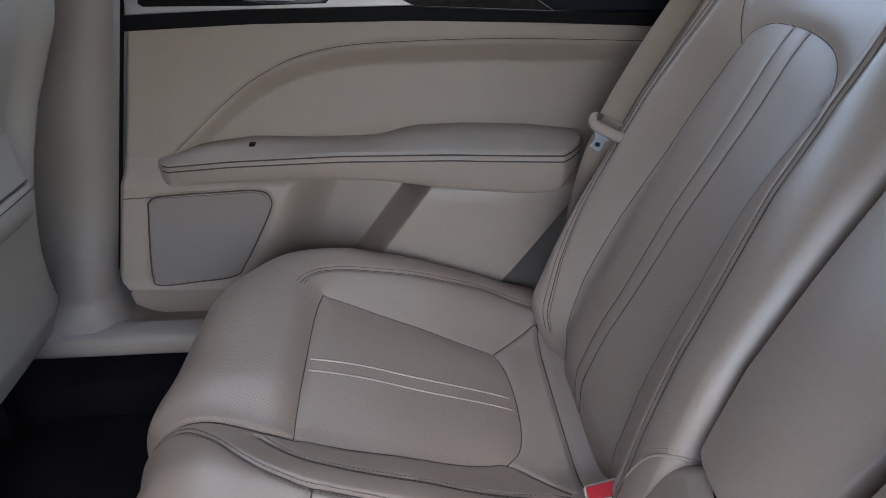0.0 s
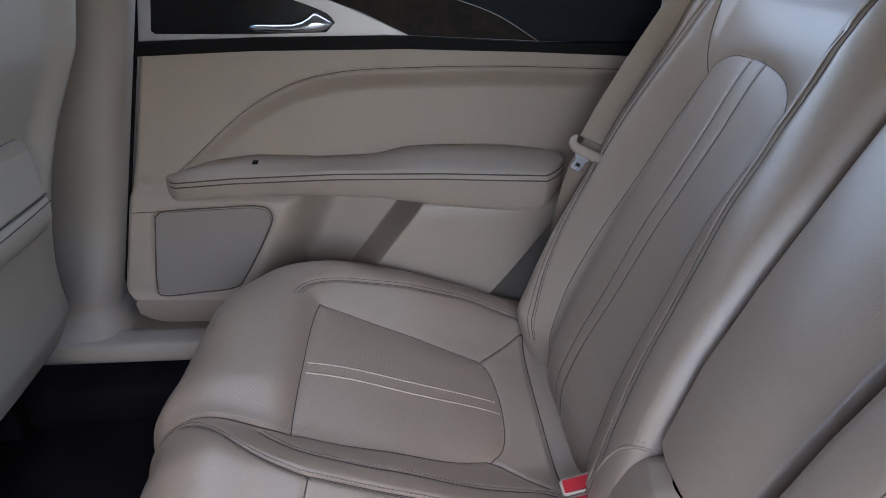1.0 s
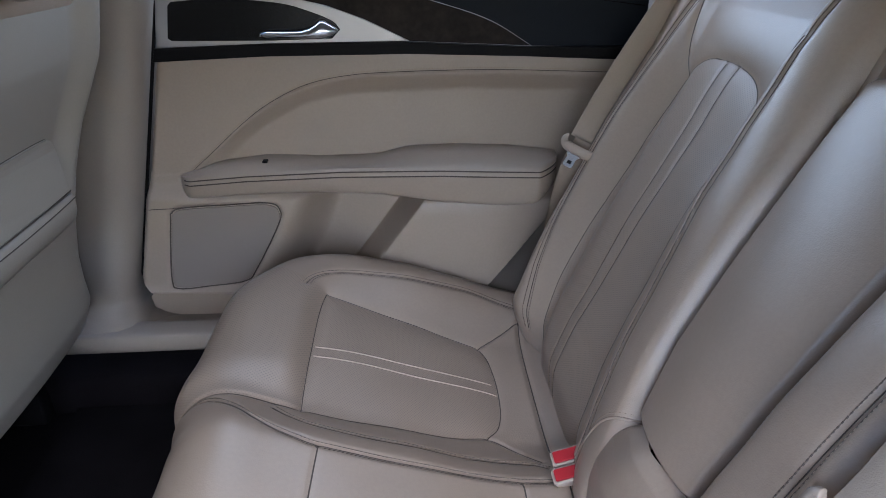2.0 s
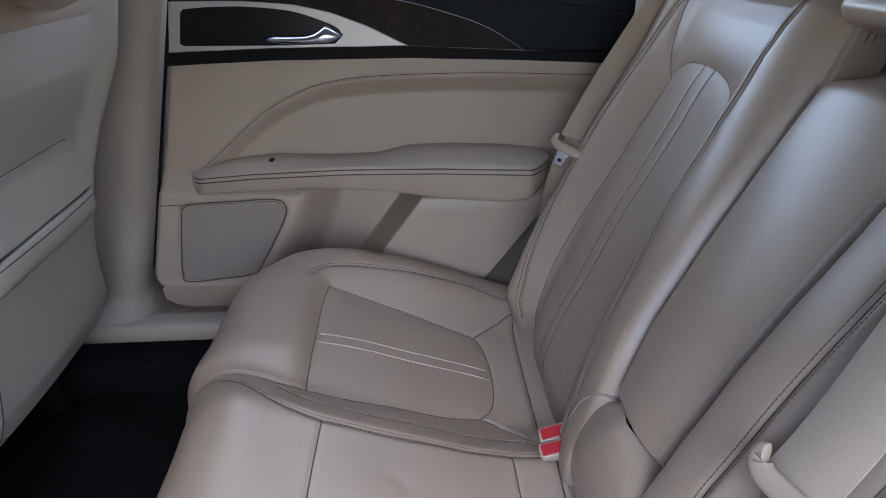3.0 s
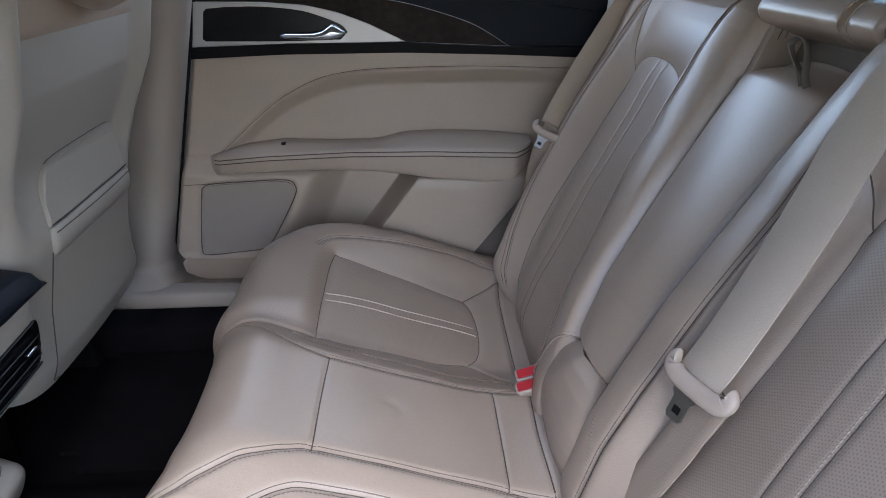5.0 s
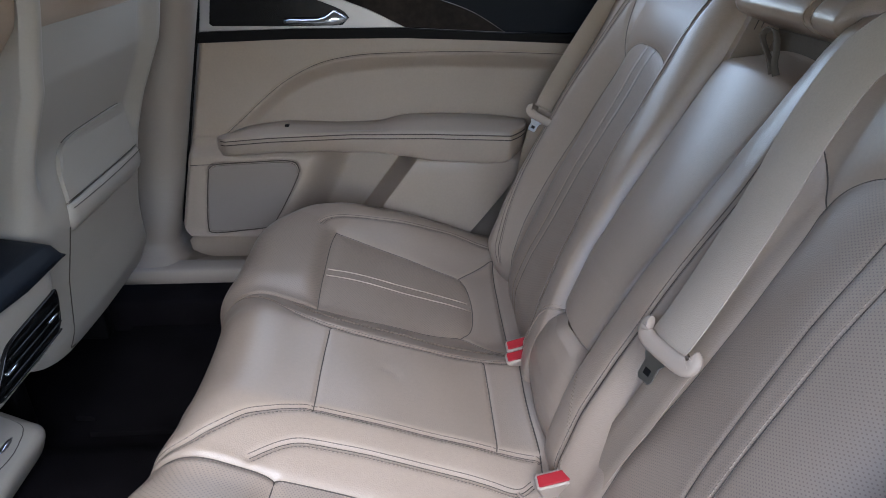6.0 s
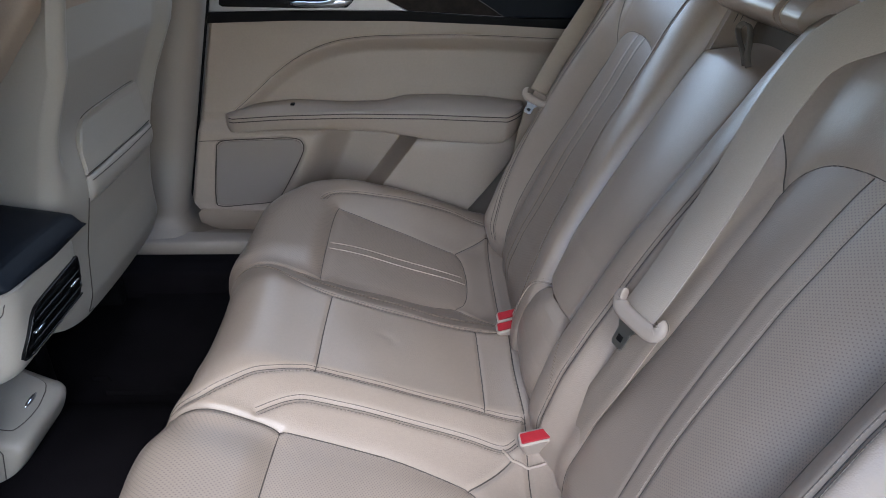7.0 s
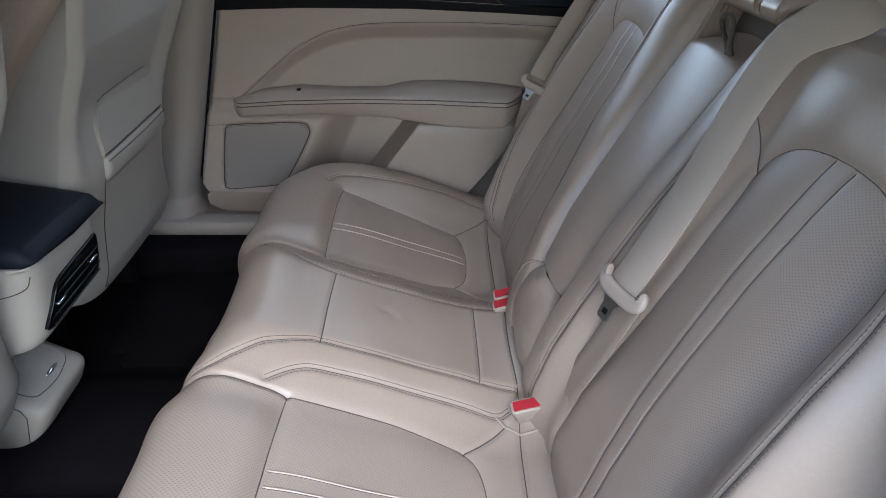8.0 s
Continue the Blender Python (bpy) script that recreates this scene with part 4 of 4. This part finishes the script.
def build_front_seat(side):
    mid = 0.375 * side
    ob = thing("front_seat", "beige front seat with a map pocket on its hard back" if side > 0 else "beige driver seat seen from behind", "car seat", (0, 0, 0), "front seats")
    # rear shell and flanks
    rows = []
    zs = np.linspace(0.245, 0.98, 110)
    for z in zs:
        hw = float(seat_half(z))
        row = []
        depth = float(np.interp(z, [0.2, 0.4, 0.5, 0.657, 0.746, 0.843, 0.98], [0.14, 0.18, 0.16, 0.110, 0.075, 0.014, 0.0]))
        for k in range(14):
            row.append((float(shell_x(hw, z)) - depth * (1 - k / 14), mid - hw + 0.012 * (1 - k / 14), z))
        for y in np.linspace(-hw, hw, 71):
            row.append((float(shell_x(y, z)), mid + y, z))
        for k in range(1, 15):
            row.append((float(shell_x(hw, z)) - depth * k / 14, mid + hw - 0.012 * k / 14, z))
        rows.append(row)
    P = np.array(rows)
    A, B = np.meshgrid(np.arange(P.shape[0]) * 0.01, np.arange(P.shape[1]) * 0.01, indexing="ij")
    sheet("back_shell", P, A, B, SHELL, ob, "smooth beige seat back shell", flip=True)
    # leather seat ahead of the shell
    rings = []
    for z in np.linspace(0.33, 1.0, 60):
        hw = float(seat_half(z)) + 0.004 + 0.018 * float(ss(0.45, 0.65, z))
        depth = float(np.interp(z, [0.2, 0.4, 0.5, 0.657, 0.746, 0.843, 0.98], [0.14, 0.18, 0.16, 0.110, 0.075, 0.014, 0.0]))
        xr = float(shell_x(seat_half(z), z)) - depth
        sec = spline([(xr + 0.012, -hw + 0.06), (xr - 0.001, -hw + 0.018), (xr - 0.022, -hw), (xr - 0.10, -hw + 0.006), (xr - 0.16, -hw + 0.05), (xr - 0.13, -hw * 0.4), (xr - 0.13, hw * 0.4),
                      (xr - 0.16, hw - 0.05), (xr - 0.10, hw - 0.006), (xr - 0.022, hw), (xr - 0.001, hw - 0.018), (xr + 0.012, hw - 0.06)], 4)
        rings.append([(x, mid + y, z) for x, y in sec])
    loft("leather_bolster", rings, LEATHER_PLAIN, ob, "smooth leather seat front")
    line = []
    for z in np.linspace(0.62, 0.98, 40):
        hw = float(seat_half(z)) + 0.004 + 0.018 * float(ss(0.45, 0.65, z))
        depth = float(np.interp(z, [0.2, 0.4, 0.5, 0.657, 0.746, 0.843, 0.98], [0.14, 0.18, 0.16, 0.110, 0.075, 0.014, 0.0]))
        line.append((float(shell_x(seat_half(z), z)) - depth - 0.055, mid - hw * side * 1.0, z))
    tube("thread_or_shade_line", line, 0.0009, SEAM, ob)
    # seat cushion and frame down to the floor
    rings = []
    for x in np.linspace(-1.18, -0.70, 40):
        t = (x + 1.18) / 0.48
        zt = 0.34 - 0.05 * t
        e = 0.5 + 0.5 * min(1, max(0, 1 - abs(2 * t - 1)) * 5) ** 0.5
        sec = spline([(-0.235 * e, 0.20), (-0.24 * e, zt - 0.03), (-0.21 * e, zt + 0.012), (-0.12 * e, zt), (0.12 * e, zt), (0.21 * e, zt + 0.012), (0.24 * e, zt - 0.03), (0.235 * e, 0.20)], 4)
        rings.append([(x, mid + y, z) for y, z in sec])
    loft("seat_cushion", rings, LEATHER_PLAIN, ob)
    for y in (-0.19, 0.19):
        block("seat_rail", (-1.1, mid + y - 0.02, 0.028), (-0.72, mid + y + 0.02, 0.22), BLACK_TRIM, ob, "black seat rail", 0.006)
    # headrest with its rounded lower edge
    rings = []
    for z in np.linspace(0.858, 1.10, 24):
        t = (z - 0.858) / 0.242
        e = math.sqrt(max(0.02, 1 - abs(2 * t - 1) ** 5)) * (0.80 + 0.2 * min(1, t * 5))
        x = -0.462 + 0.16 * (z - 0.86)
        ring = []
        for k in range(32):
            a = 2 * math.pi * k / 32
            c, q = math.cos(a), math.sin(a)
            ring.append((x + 0.05 * e * math.copysign(abs(c) ** 0.7, c), mid + 0.005 + 0.115 * e * math.copysign(abs(q) ** 0.6, q), z))
        rings.append(ring)
    loft("headrest", rings, LEATHER_PLAIN, ob, "leather headrest")
    if side < 0:
        return ob
    # map pocket
    at = lambda u, v, w: Vector((float(shell_x(u, v)) + w, mid + u, v))
    top = spline([(-0.150, 0.535), (-0.132, 0.585), (-0.104, 0.620), (-0.072, 0.631), (0.0, 0.633), (0.135, 0.633), (0.168, 0.627), (0.182, 0.604), (0.172, 0.535)], 6)
    plate("map_pocket", top.tolist(), at, 0.0075, SHELL, ob, "flat beige map pocket panel", 0.0035)
    tube("pocket_gap", [at(u, v, 0.0008) for u, v in top[14:]], 0.0010, SEAM, ob)
    rings = []
    for y in np.linspace(-0.152, 0.178, 44):
        e = 0.35 + 0.65 * min(1, max(0.1, (0.168 - abs(y - 0.013)) / 0.012))
        zt = 0.535 - 0.004 * abs(y) / 0.15
        sec = [(0.0, zt), (0.007, zt + 0.002), (0.011, zt - 0.002), (0.011, zt - 0.009), (0.0125, zt - 0.014), (0.0125, zt - 0.030), (0.010, zt - 0.042), (0.005, zt - 0.049), (0.0, zt - 0.050)]
        rings.append([at(y, v, w * e) for w, v in sec])
    loft("pocket_lip", rings, SHELL, ob, "rounded lip of the map pocket")
    tube("pocket_gap", [at(y, 0.5255, 0.0115) for y in np.linspace(-0.15, 0.174, 30)], 0.0009, SEAM, ob)
    tube("pocket_gap", [at(y, 0.5375, 0.007) for y in np.linspace(-0.15, 0.174, 30)], 0.0012, SEAM, ob)
    low = spline([(-0.152, 0.49), (-0.158, 0.44), (-0.168, 0.38), (-0.178, 0.32), (-0.185, 0.27), (-0.17, 0.252), (0.0, 0.250), (0.16, 0.252), (0.168, 0.28), (0.160, 0.36), (0.154, 0.49)], 6)
    tube("pocket_gap", [at(u, v, 0.0) for u, v in low[:31]], 0.0014, SEAM, ob)
    tube("pocket_gap", [at(y, 0.4845, 0.0006) for y in np.linspace(-0.12, 0.172, 24)], 0.0012, SEAM, ob)
    return ob


build_front_seat(1)
build_front_seat(-1)


# ---- centre console ----
def build_console():
    ob = thing("centre_console", "beige centre console with black padded lid and rear air vents", "console", (0, 0, 0))
    # body: side profile swept across, narrower at the edges
    rings = []
    for y in np.linspace(-0.118, 0.118, 40):
        e = 0.030 * (1 - math.sqrt(max(0, 1 - max(0, (abs(y) - 0.078) / 0.040) ** 2)))
        sec = spline([(-1.25, 0.06), (-0.80, 0.06), (-0.74, 0.10), (-0.70, 0.27), (-0.655, 0.305), (-0.600, 0.318), (-0.573, 0.330), (-0.556, 0.365), (-0.548, 0.42), (-0.546, 0.475), (-0.60, 0.485), (-1.25, 0.485)], 5)
        rings.append([(x - e, y, z) for x, z in sec])
    loft("console_body", rings, SHELL, ob, "smooth beige console body")
    tube("panel_gap", [(x, -0.1185, z) for x, z in spline([(-0.542, 0.475), (-0.556, 0.452), (-0.60, 0.434), (-0.70, 0.412)], 6)], 0.0009, SEAM, ob)
    # lid
    rings = []
    for x in np.concatenate([np.linspace(-0.526, -0.545, 8), np.linspace(-0.56, -0.93, 14), np.linspace(-0.94, -0.96, 6)]):
        t = min(1, max(0.02, (-0.524 - x) / 0.022)) ** 0.5
        rise = min(0.035, 0.16 * (-0.54 - x)) if x < -0.54 else 0.0
        y, top, bot = 0.108 + 0.018 * t, 0.490 + 0.028 * t + rise, 0.490 - 0.010 * t + rise * 0.4
        sec = spline([(-y, bot + 0.006), (-y - 0.002, (top + bot) / 2), (-y + 0.010, top - 0.004), (-y * 0.6, top), (0, top + 0.002), (y * 0.6, top), (y - 0.010, top - 0.004), (y + 0.002, (top + bot) / 2), (y, bot + 0.006), (0, bot)], 4)
        rings.append([(x, a, b - 0.06 * a) for a, b in sec])
    loft("padded_lid", rings, BLACK_SOFT, ob, "black leather padded lid")
    # air vent in the rear face
    face = lambda y, z, w: Vector((float(np.interp(z, [0.32, 0.330, 0.365, 0.42, 0.475], [-0.59, -0.573, -0.556, -0.548, -0.546])) - 0.030 * (1 - math.sqrt(max(0, 1 - max(0, (abs(y) - 0.078) / 0.040) ** 2))) + w, y, z))
    outline = spline([(0.100, 0.400), (0.099, 0.424), (0.092, 0.437), (0.075, 0.437), (0.0, 0.434), (-0.045, 0.431), (-0.062, 0.424), (-0.076, 0.408), (-0.092, 0.382), (-0.098, 0.364), (-0.090, 0.357), (-0.03, 0.355), (0.05, 0.358), (0.082, 0.368), (0.096, 0.384), (0.100, 0.400)], 5)[:-1]
    vent = plate("air_vent", outline.tolist(), lambda u, v, w: face(u, v, w - 0.002), 0.009, BLACK_GLOSS, ob, "gloss black rear air vent")
    tube("vent_rim", [face(u, v, 0.0065) for u, v in outline], 0.0017, BLACK_GLOSS, vent, "thin gloss black rim", closed=True)
    for z in (0.362, 0.379, 0.396, 0.413):
        a = -0.092 + (z - 0.35) * 0.45
        rings = []
        for y in np.linspace(a, 0.090, 16):
            rings.append([face(y, z + 0.002, 0.0085), face(y, z + 0.0005, 0.0110), face(y, z - 0.001, 0.0085), face(y, z, 0.005)])
        loft("slat", rings, BLACK_GLOSS, vent)
    for y, z in ((0.055, 0.405), (-0.068, 0.398)):
        block("vent_knob", tuple(face(y, z, 0.011) - Vector((0.004, 0.013, 0.003))), tuple(face(y, z, 0.011) + Vector((0.005, 0.013, 0.003))), CHROME, vent, "chrome vent knob", 0.002)
    return ob


def build_outlet_box():
    ob = thing("console_outlet_box", "beige lidded outlet box at the foot of the console", "storage box", (0, 0, 0))
    rings = []
    for y in np.linspace(-0.090, 0.090, 40):
        e = 0.022 * (1 - math.sqrt(max(0, 1 - max(0, (abs(y) - 0.055) / 0.035) ** 2)))
        sec = spline([(-0.86, 0.085), (-0.72, 0.083), (-0.668, 0.086), (-0.640, 0.105), (-0.622, 0.145), (-0.626, 0.163), (-0.645, 0.174), (-0.70, 0.205), (-0.76, 0.235), (-0.86, 0.24)], 5)
        rings.append([(x - e, y, z - e * 0.35) for x, z in sec])
    loft("box_body", rings, SHELL, ob)
    top = lambda u, v, w: Vector((u, v, float(np.interp(u, [-0.76, -0.70, -0.645, -0.630], [0.235, 0.205, 0.174, 0.165])) + 0.0005 + w))
    lid = spline([(-0.643, 0.045), (-0.638, 0.0), (-0.643, -0.045), (-0.655, -0.064), (-0.70, -0.068), (-0.745, -0.066), (-0.75, 0.0), (-0.745, 0.066), (-0.70, 0.068), (-0.655, 0.064), (-0.643, 0.045)], 5)[:-1]
    cover = plate("box_lid", lid.tolist(), top, 0.0016, SHELL, ob, "hinged beige lid", 0.0006)
    tube("panel_gap", [top(u, v, 0.0) for u, v in lid], 0.0012, SEAM, ob, closed=True)
    rings = [[top(-0.652 + 0.004 * math.cos(a) * s, 0.012 + y, 0.002 + 0.003 * math.sin(a) * s) for a in (0, 1.05, 2.1, 3.14, 4.2, 5.2)] for y, s in ((-0.020, 0.2), (-0.012, 0.8), (0, 1), (0.012, 0.8), (0.02, 0.2))]
    loft("latch", rings, CHROME, cover, "small chrome latch")
    tube("panel_gap", [(x, -0.0905, z) for x, z in ((-0.69, 0.19), (-0.662, 0.168), (-0.656, 0.15), (-0.668, 0.09))], 0.001, SEAM, ob)
    return ob


build_console()
build_outlet_box()


# ---- belts and buckles ----
def tongue(parent, at, along, down, size=1.0, metal=STEEL):
    """A belt tongue: plastic guide bar with a slot and a steel plate below it."""
    along, down = Vector(along).normalized(), Vector(down)
    down = (down - along * down.dot(along)).normalized()
    face = along.cross(down)
    at = Vector(at)
    pl = lambda u, v, w: at + along * u * size + down * v * size + face * w * size
    # guide: a thick bar whose ends curl up round the webbing, with a thin bar behind it
    def bar(name, line, r, thick, label=""):
        rings = []
        for i, (u, v) in enumerate(line):
            d = Vector(line[min(i + 1, len(line) - 1)]) - Vector(line[max(i - 1, 0)])
            o = Vector((d.y, -d.x)).normalized()
            e = min(1.0, 0.80 + 0.20 * min(i, len(line) - 1 - i) / 2)
            ring = []
            for m in range(10):
                a = 2 * math.pi * m / 10
                c, q = math.cos(a), math.sin(a)
                c, q = math.copysign(abs(c) ** 0.7, c), math.copysign(abs(q) ** 0.8, q)
                ring.append(pl(u + o.x * r * e * c, v + o.y * r * e * c, thick * e * q))
            rings.append(ring)
        return loft(name, rings, PLASTIC_LIGHT, parent, label)

    bar("guide", spline([(-0.044, -0.0095), (-0.0465, -0.0085), (-0.048, -0.005), (-0.046, 0.002), (-0.036, 0.008), (-0.018, 0.010), (0.018, 0.010), (0.036, 0.008), (0.046, 0.002), (0.048, -0.005), (0.0465, -0.0085), (0.044, -0.0095)], 5).tolist(), 0.0140, 0.0076, "beige plastic guide with rounded ends")
    tube("guide_slot", [pl(u, 0.004, 0.0066) for u in np.linspace(-0.030, 0.030, 8)], 0.0009, SEAM, parent)
    out = [(-0.030, 0.014), (0.012, 0.014), (0.011, 0.027), (0.005, 0.034), (0.005, 0.058), (0.001, 0.063), (-0.019, 0.063), (-0.023, 0.058), (-0.023, 0.034), (-0.029, 0.027)]
    hole = [(-0.015, 0.043), (-0.003, 0.043), (-0.003, 0.053), (-0.015, 0.053)]
    pl2 = plate("tongue_plate", out, lambda u, v, w: pl(u, v, w - 0.0015), 0.003, metal, parent, "steel tongue plate", 0.0006)
    plate("tongue_hole", hole, lambda u, v, w: pl(u, v, w - 0.0022), 0.0044, BLACK_TRIM, pl2)


def build_near_belt():
    ob = thing("seat_belt", "beige seat belt with plastic tongue lying on the rear seat back", "seat belt", (0, 0, 0), "rear seat belts")
    pts = spline([(0.372, -0.230, 0.058), (0.43, -0.231, 0.054), (0.52, -0.227, 0.049), (0.60, -0.223, 0.047), (0.67, -0.218, 0.047), (0.735, -0.223, 0.045), (0.765, -0.243, 0.045), (0.785, -0.267, 0.042), (0.805, -0.295, 0.032), (0.828, -0.328, 0.010), (0.842, -0.355, -0.04), (0.845, -0.375, -0.10)], 8)
    line = [on_back(w, y, h) for w, y, h in pts]
    across = []
    for i, p in enumerate(pts):
        d = line[min(i + 1, len(line) - 1)] - line[max(i - 1, 0)]
        t = float(ss(0.79, 0.85, p[0]))
        across.append(d.normalized().cross(Vector(NB) * (1 - 0.6 * t) + Vector(U) * t - Vector((0, 0.20, 0)) * (1 - t)))
    ribbon("webbing", line, across, 0.064, 0.0022, WEB, ob, "ribbed beige webbing")
    pts = spline([(0.39, -0.252, 0.046), (0.34, -0.244, 0.042), (0.28, -0.236, 0.038), (0.20, -0.222, 0.034), (0.12, -0.212, 0.026), (0.06, -0.208, 0.008)], 8)
    ribbon("shaded_lap_webbing", [on_back(*p) for p in pts], [Vector((0, -1, 0)) - Vector(NB) * 0.12] * len(pts), 0.056, 0.0022, WEB_SHADED, ob, "ribbed beige webbing")
    tongue(ob, on_back(0.381, -0.237, 0.060), Vector((0, -1, 0)) + Vector(U) * 0.13 - Vector(NB) * 0.28, -Vector(U) + Vector((0, 0.02, 0)) + Vector(NB) * 0.06, 0.86)
    return ob


def build_far_belt():
    ob = thing("seat_belt", "beige seat belt with shiny steel tongue beside the door", "seat belt", (0, 0, 0), "rear seat belts")
    pts = spline([(0.368, 0.622, 0.588), (0.392, 0.622, 0.64), (0.43, 0.620, 0.715), (0.475, 0.618, 0.795), (0.515, 0.616, 0.865), (0.56, 0.62, 0.96)], 8)
    ribbon("webbing", [Vector(p) + Vector(NB) * 0.007 for p in pts], [Vector((0.87, 0.05, -0.45))] * len(pts), 0.045, 0.0022, WEB, ob, "ribbed beige webbing")
    pts = spline([(0.372, 0.628, 0.585), (0.352, 0.640, 0.53), (0.338, 0.650, 0.45), (0.330, 0.655, 0.36), (0.332, 0.652, 0.28), (0.345, 0.645, 0.22)], 8)
    ribbon("shaded_lap_webbing", pts, [Vector((0.80, -0.5, -0.1))] * len(pts), 0.040, 0.0022, WEB_SHADED, ob, "ribbed beige webbing")
    tongue(ob, (0.354, 0.596, 0.580), Vector((0.88, -0.22, -0.42)), Vector((-0.55, 0.05, -0.80)), 0.66, BRIGHT_STEEL)
    return ob


def build_buckle(at, along, side_name):
    ob = thing("seat_belt_buckle", side_name, "belt buckle", (0, 0, 0), "seat belt buckles")
    at, u = Vector(at), Vector(along).normalized()
    n = Vector((-0.30, -0.40, 0.90)).normalized()
    u = (u - n * u.dot(n)).normalized()
    v = n.cross(u)
    pl = lambda a, b, w: at + u * a + v * b + n * w
    w, d = 0.029, 0.0125
    box = [(-w, -d + 0.004), (-w + 0.004, -d), (w - 0.004, -d), (w, -d + 0.004), (w, d - 0.004), (w - 0.004, d), (-w + 0.004, d), (-w, d - 0.004)]
    plate("housing", box, lambda a, b, q: pl(a * (1 - 0.12 * (q < 0.01)), b, q - 0.075), 0.075, PLASTIC_LIGHT, ob, "beige plastic housing", 0.003)
    btn = [(-w + 0.0042, -d + 0.0056), (-w + 0.0062, -d + 0.0042), (w - 0.0062, -d + 0.0042), (w - 0.0042, -d + 0.0056), (w - 0.0042, d - 0.0056), (w - 0.0062, d - 0.0042), (-w + 0.0062, d - 0.0042), (-w + 0.0042, d - 0.0056)]
    plate("release_button", btn, lambda a, b, q: pl(a, b, q + 0.0005), 0.003, RED, ob, "red release button", 0.001)
    return ob


build_near_belt()
build_far_belt()
build_buckle((0.240, -0.185, 0.262), (1.0, 0.10, 0.0), "seat belt buckle with a red button beside the middle seat")
build_buckle((0.241, 0.113, 0.262), (1.0, 0.10, 0.0), "seat belt buckle with a red button in a paired holder")
build_buckle((0.2445, 0.138, 0.271), (1.0, 0.10, 0.0), "seat belt buckle with a red button in a paired holder")


# ---- headrest of the nearer rear seat ----
def build_rear_headrest():
    ob = thing("rear_headrest", "beige leather rear headrest on the seat back", "headrest", (0, 0, 0))
    rings = []
    for t in np.linspace(0, 1, 26):
        w = 0.800 + 0.17 * t
        e = math.sqrt(max(0.02, 1 - abs(2 * t - 1) ** 6))
        ring = []
        for k in range(36):
            a = 2 * math.pi * k / 36
            c, q = math.cos(a), math.sin(a)
            ring.append(on_back(w, -0.365 + 0.128 * (0.9 + 0.1 * e) * math.copysign(abs(q) ** 0.6, q), -0.015 + 0.055 * e * math.copysign(abs(c) ** 0.75, c)))
        rings.append(ring)
    loft("headrest_cover", rings, LEATHER_PLAIN, ob)
    for y in (-0.31, -0.42):
        tube("post", [on_back(0.74, y, -0.03), on_back(0.84, y, -0.03)], 0.006, STEEL, ob, "steel headrest post")
    return ob


build_rear_headrest()
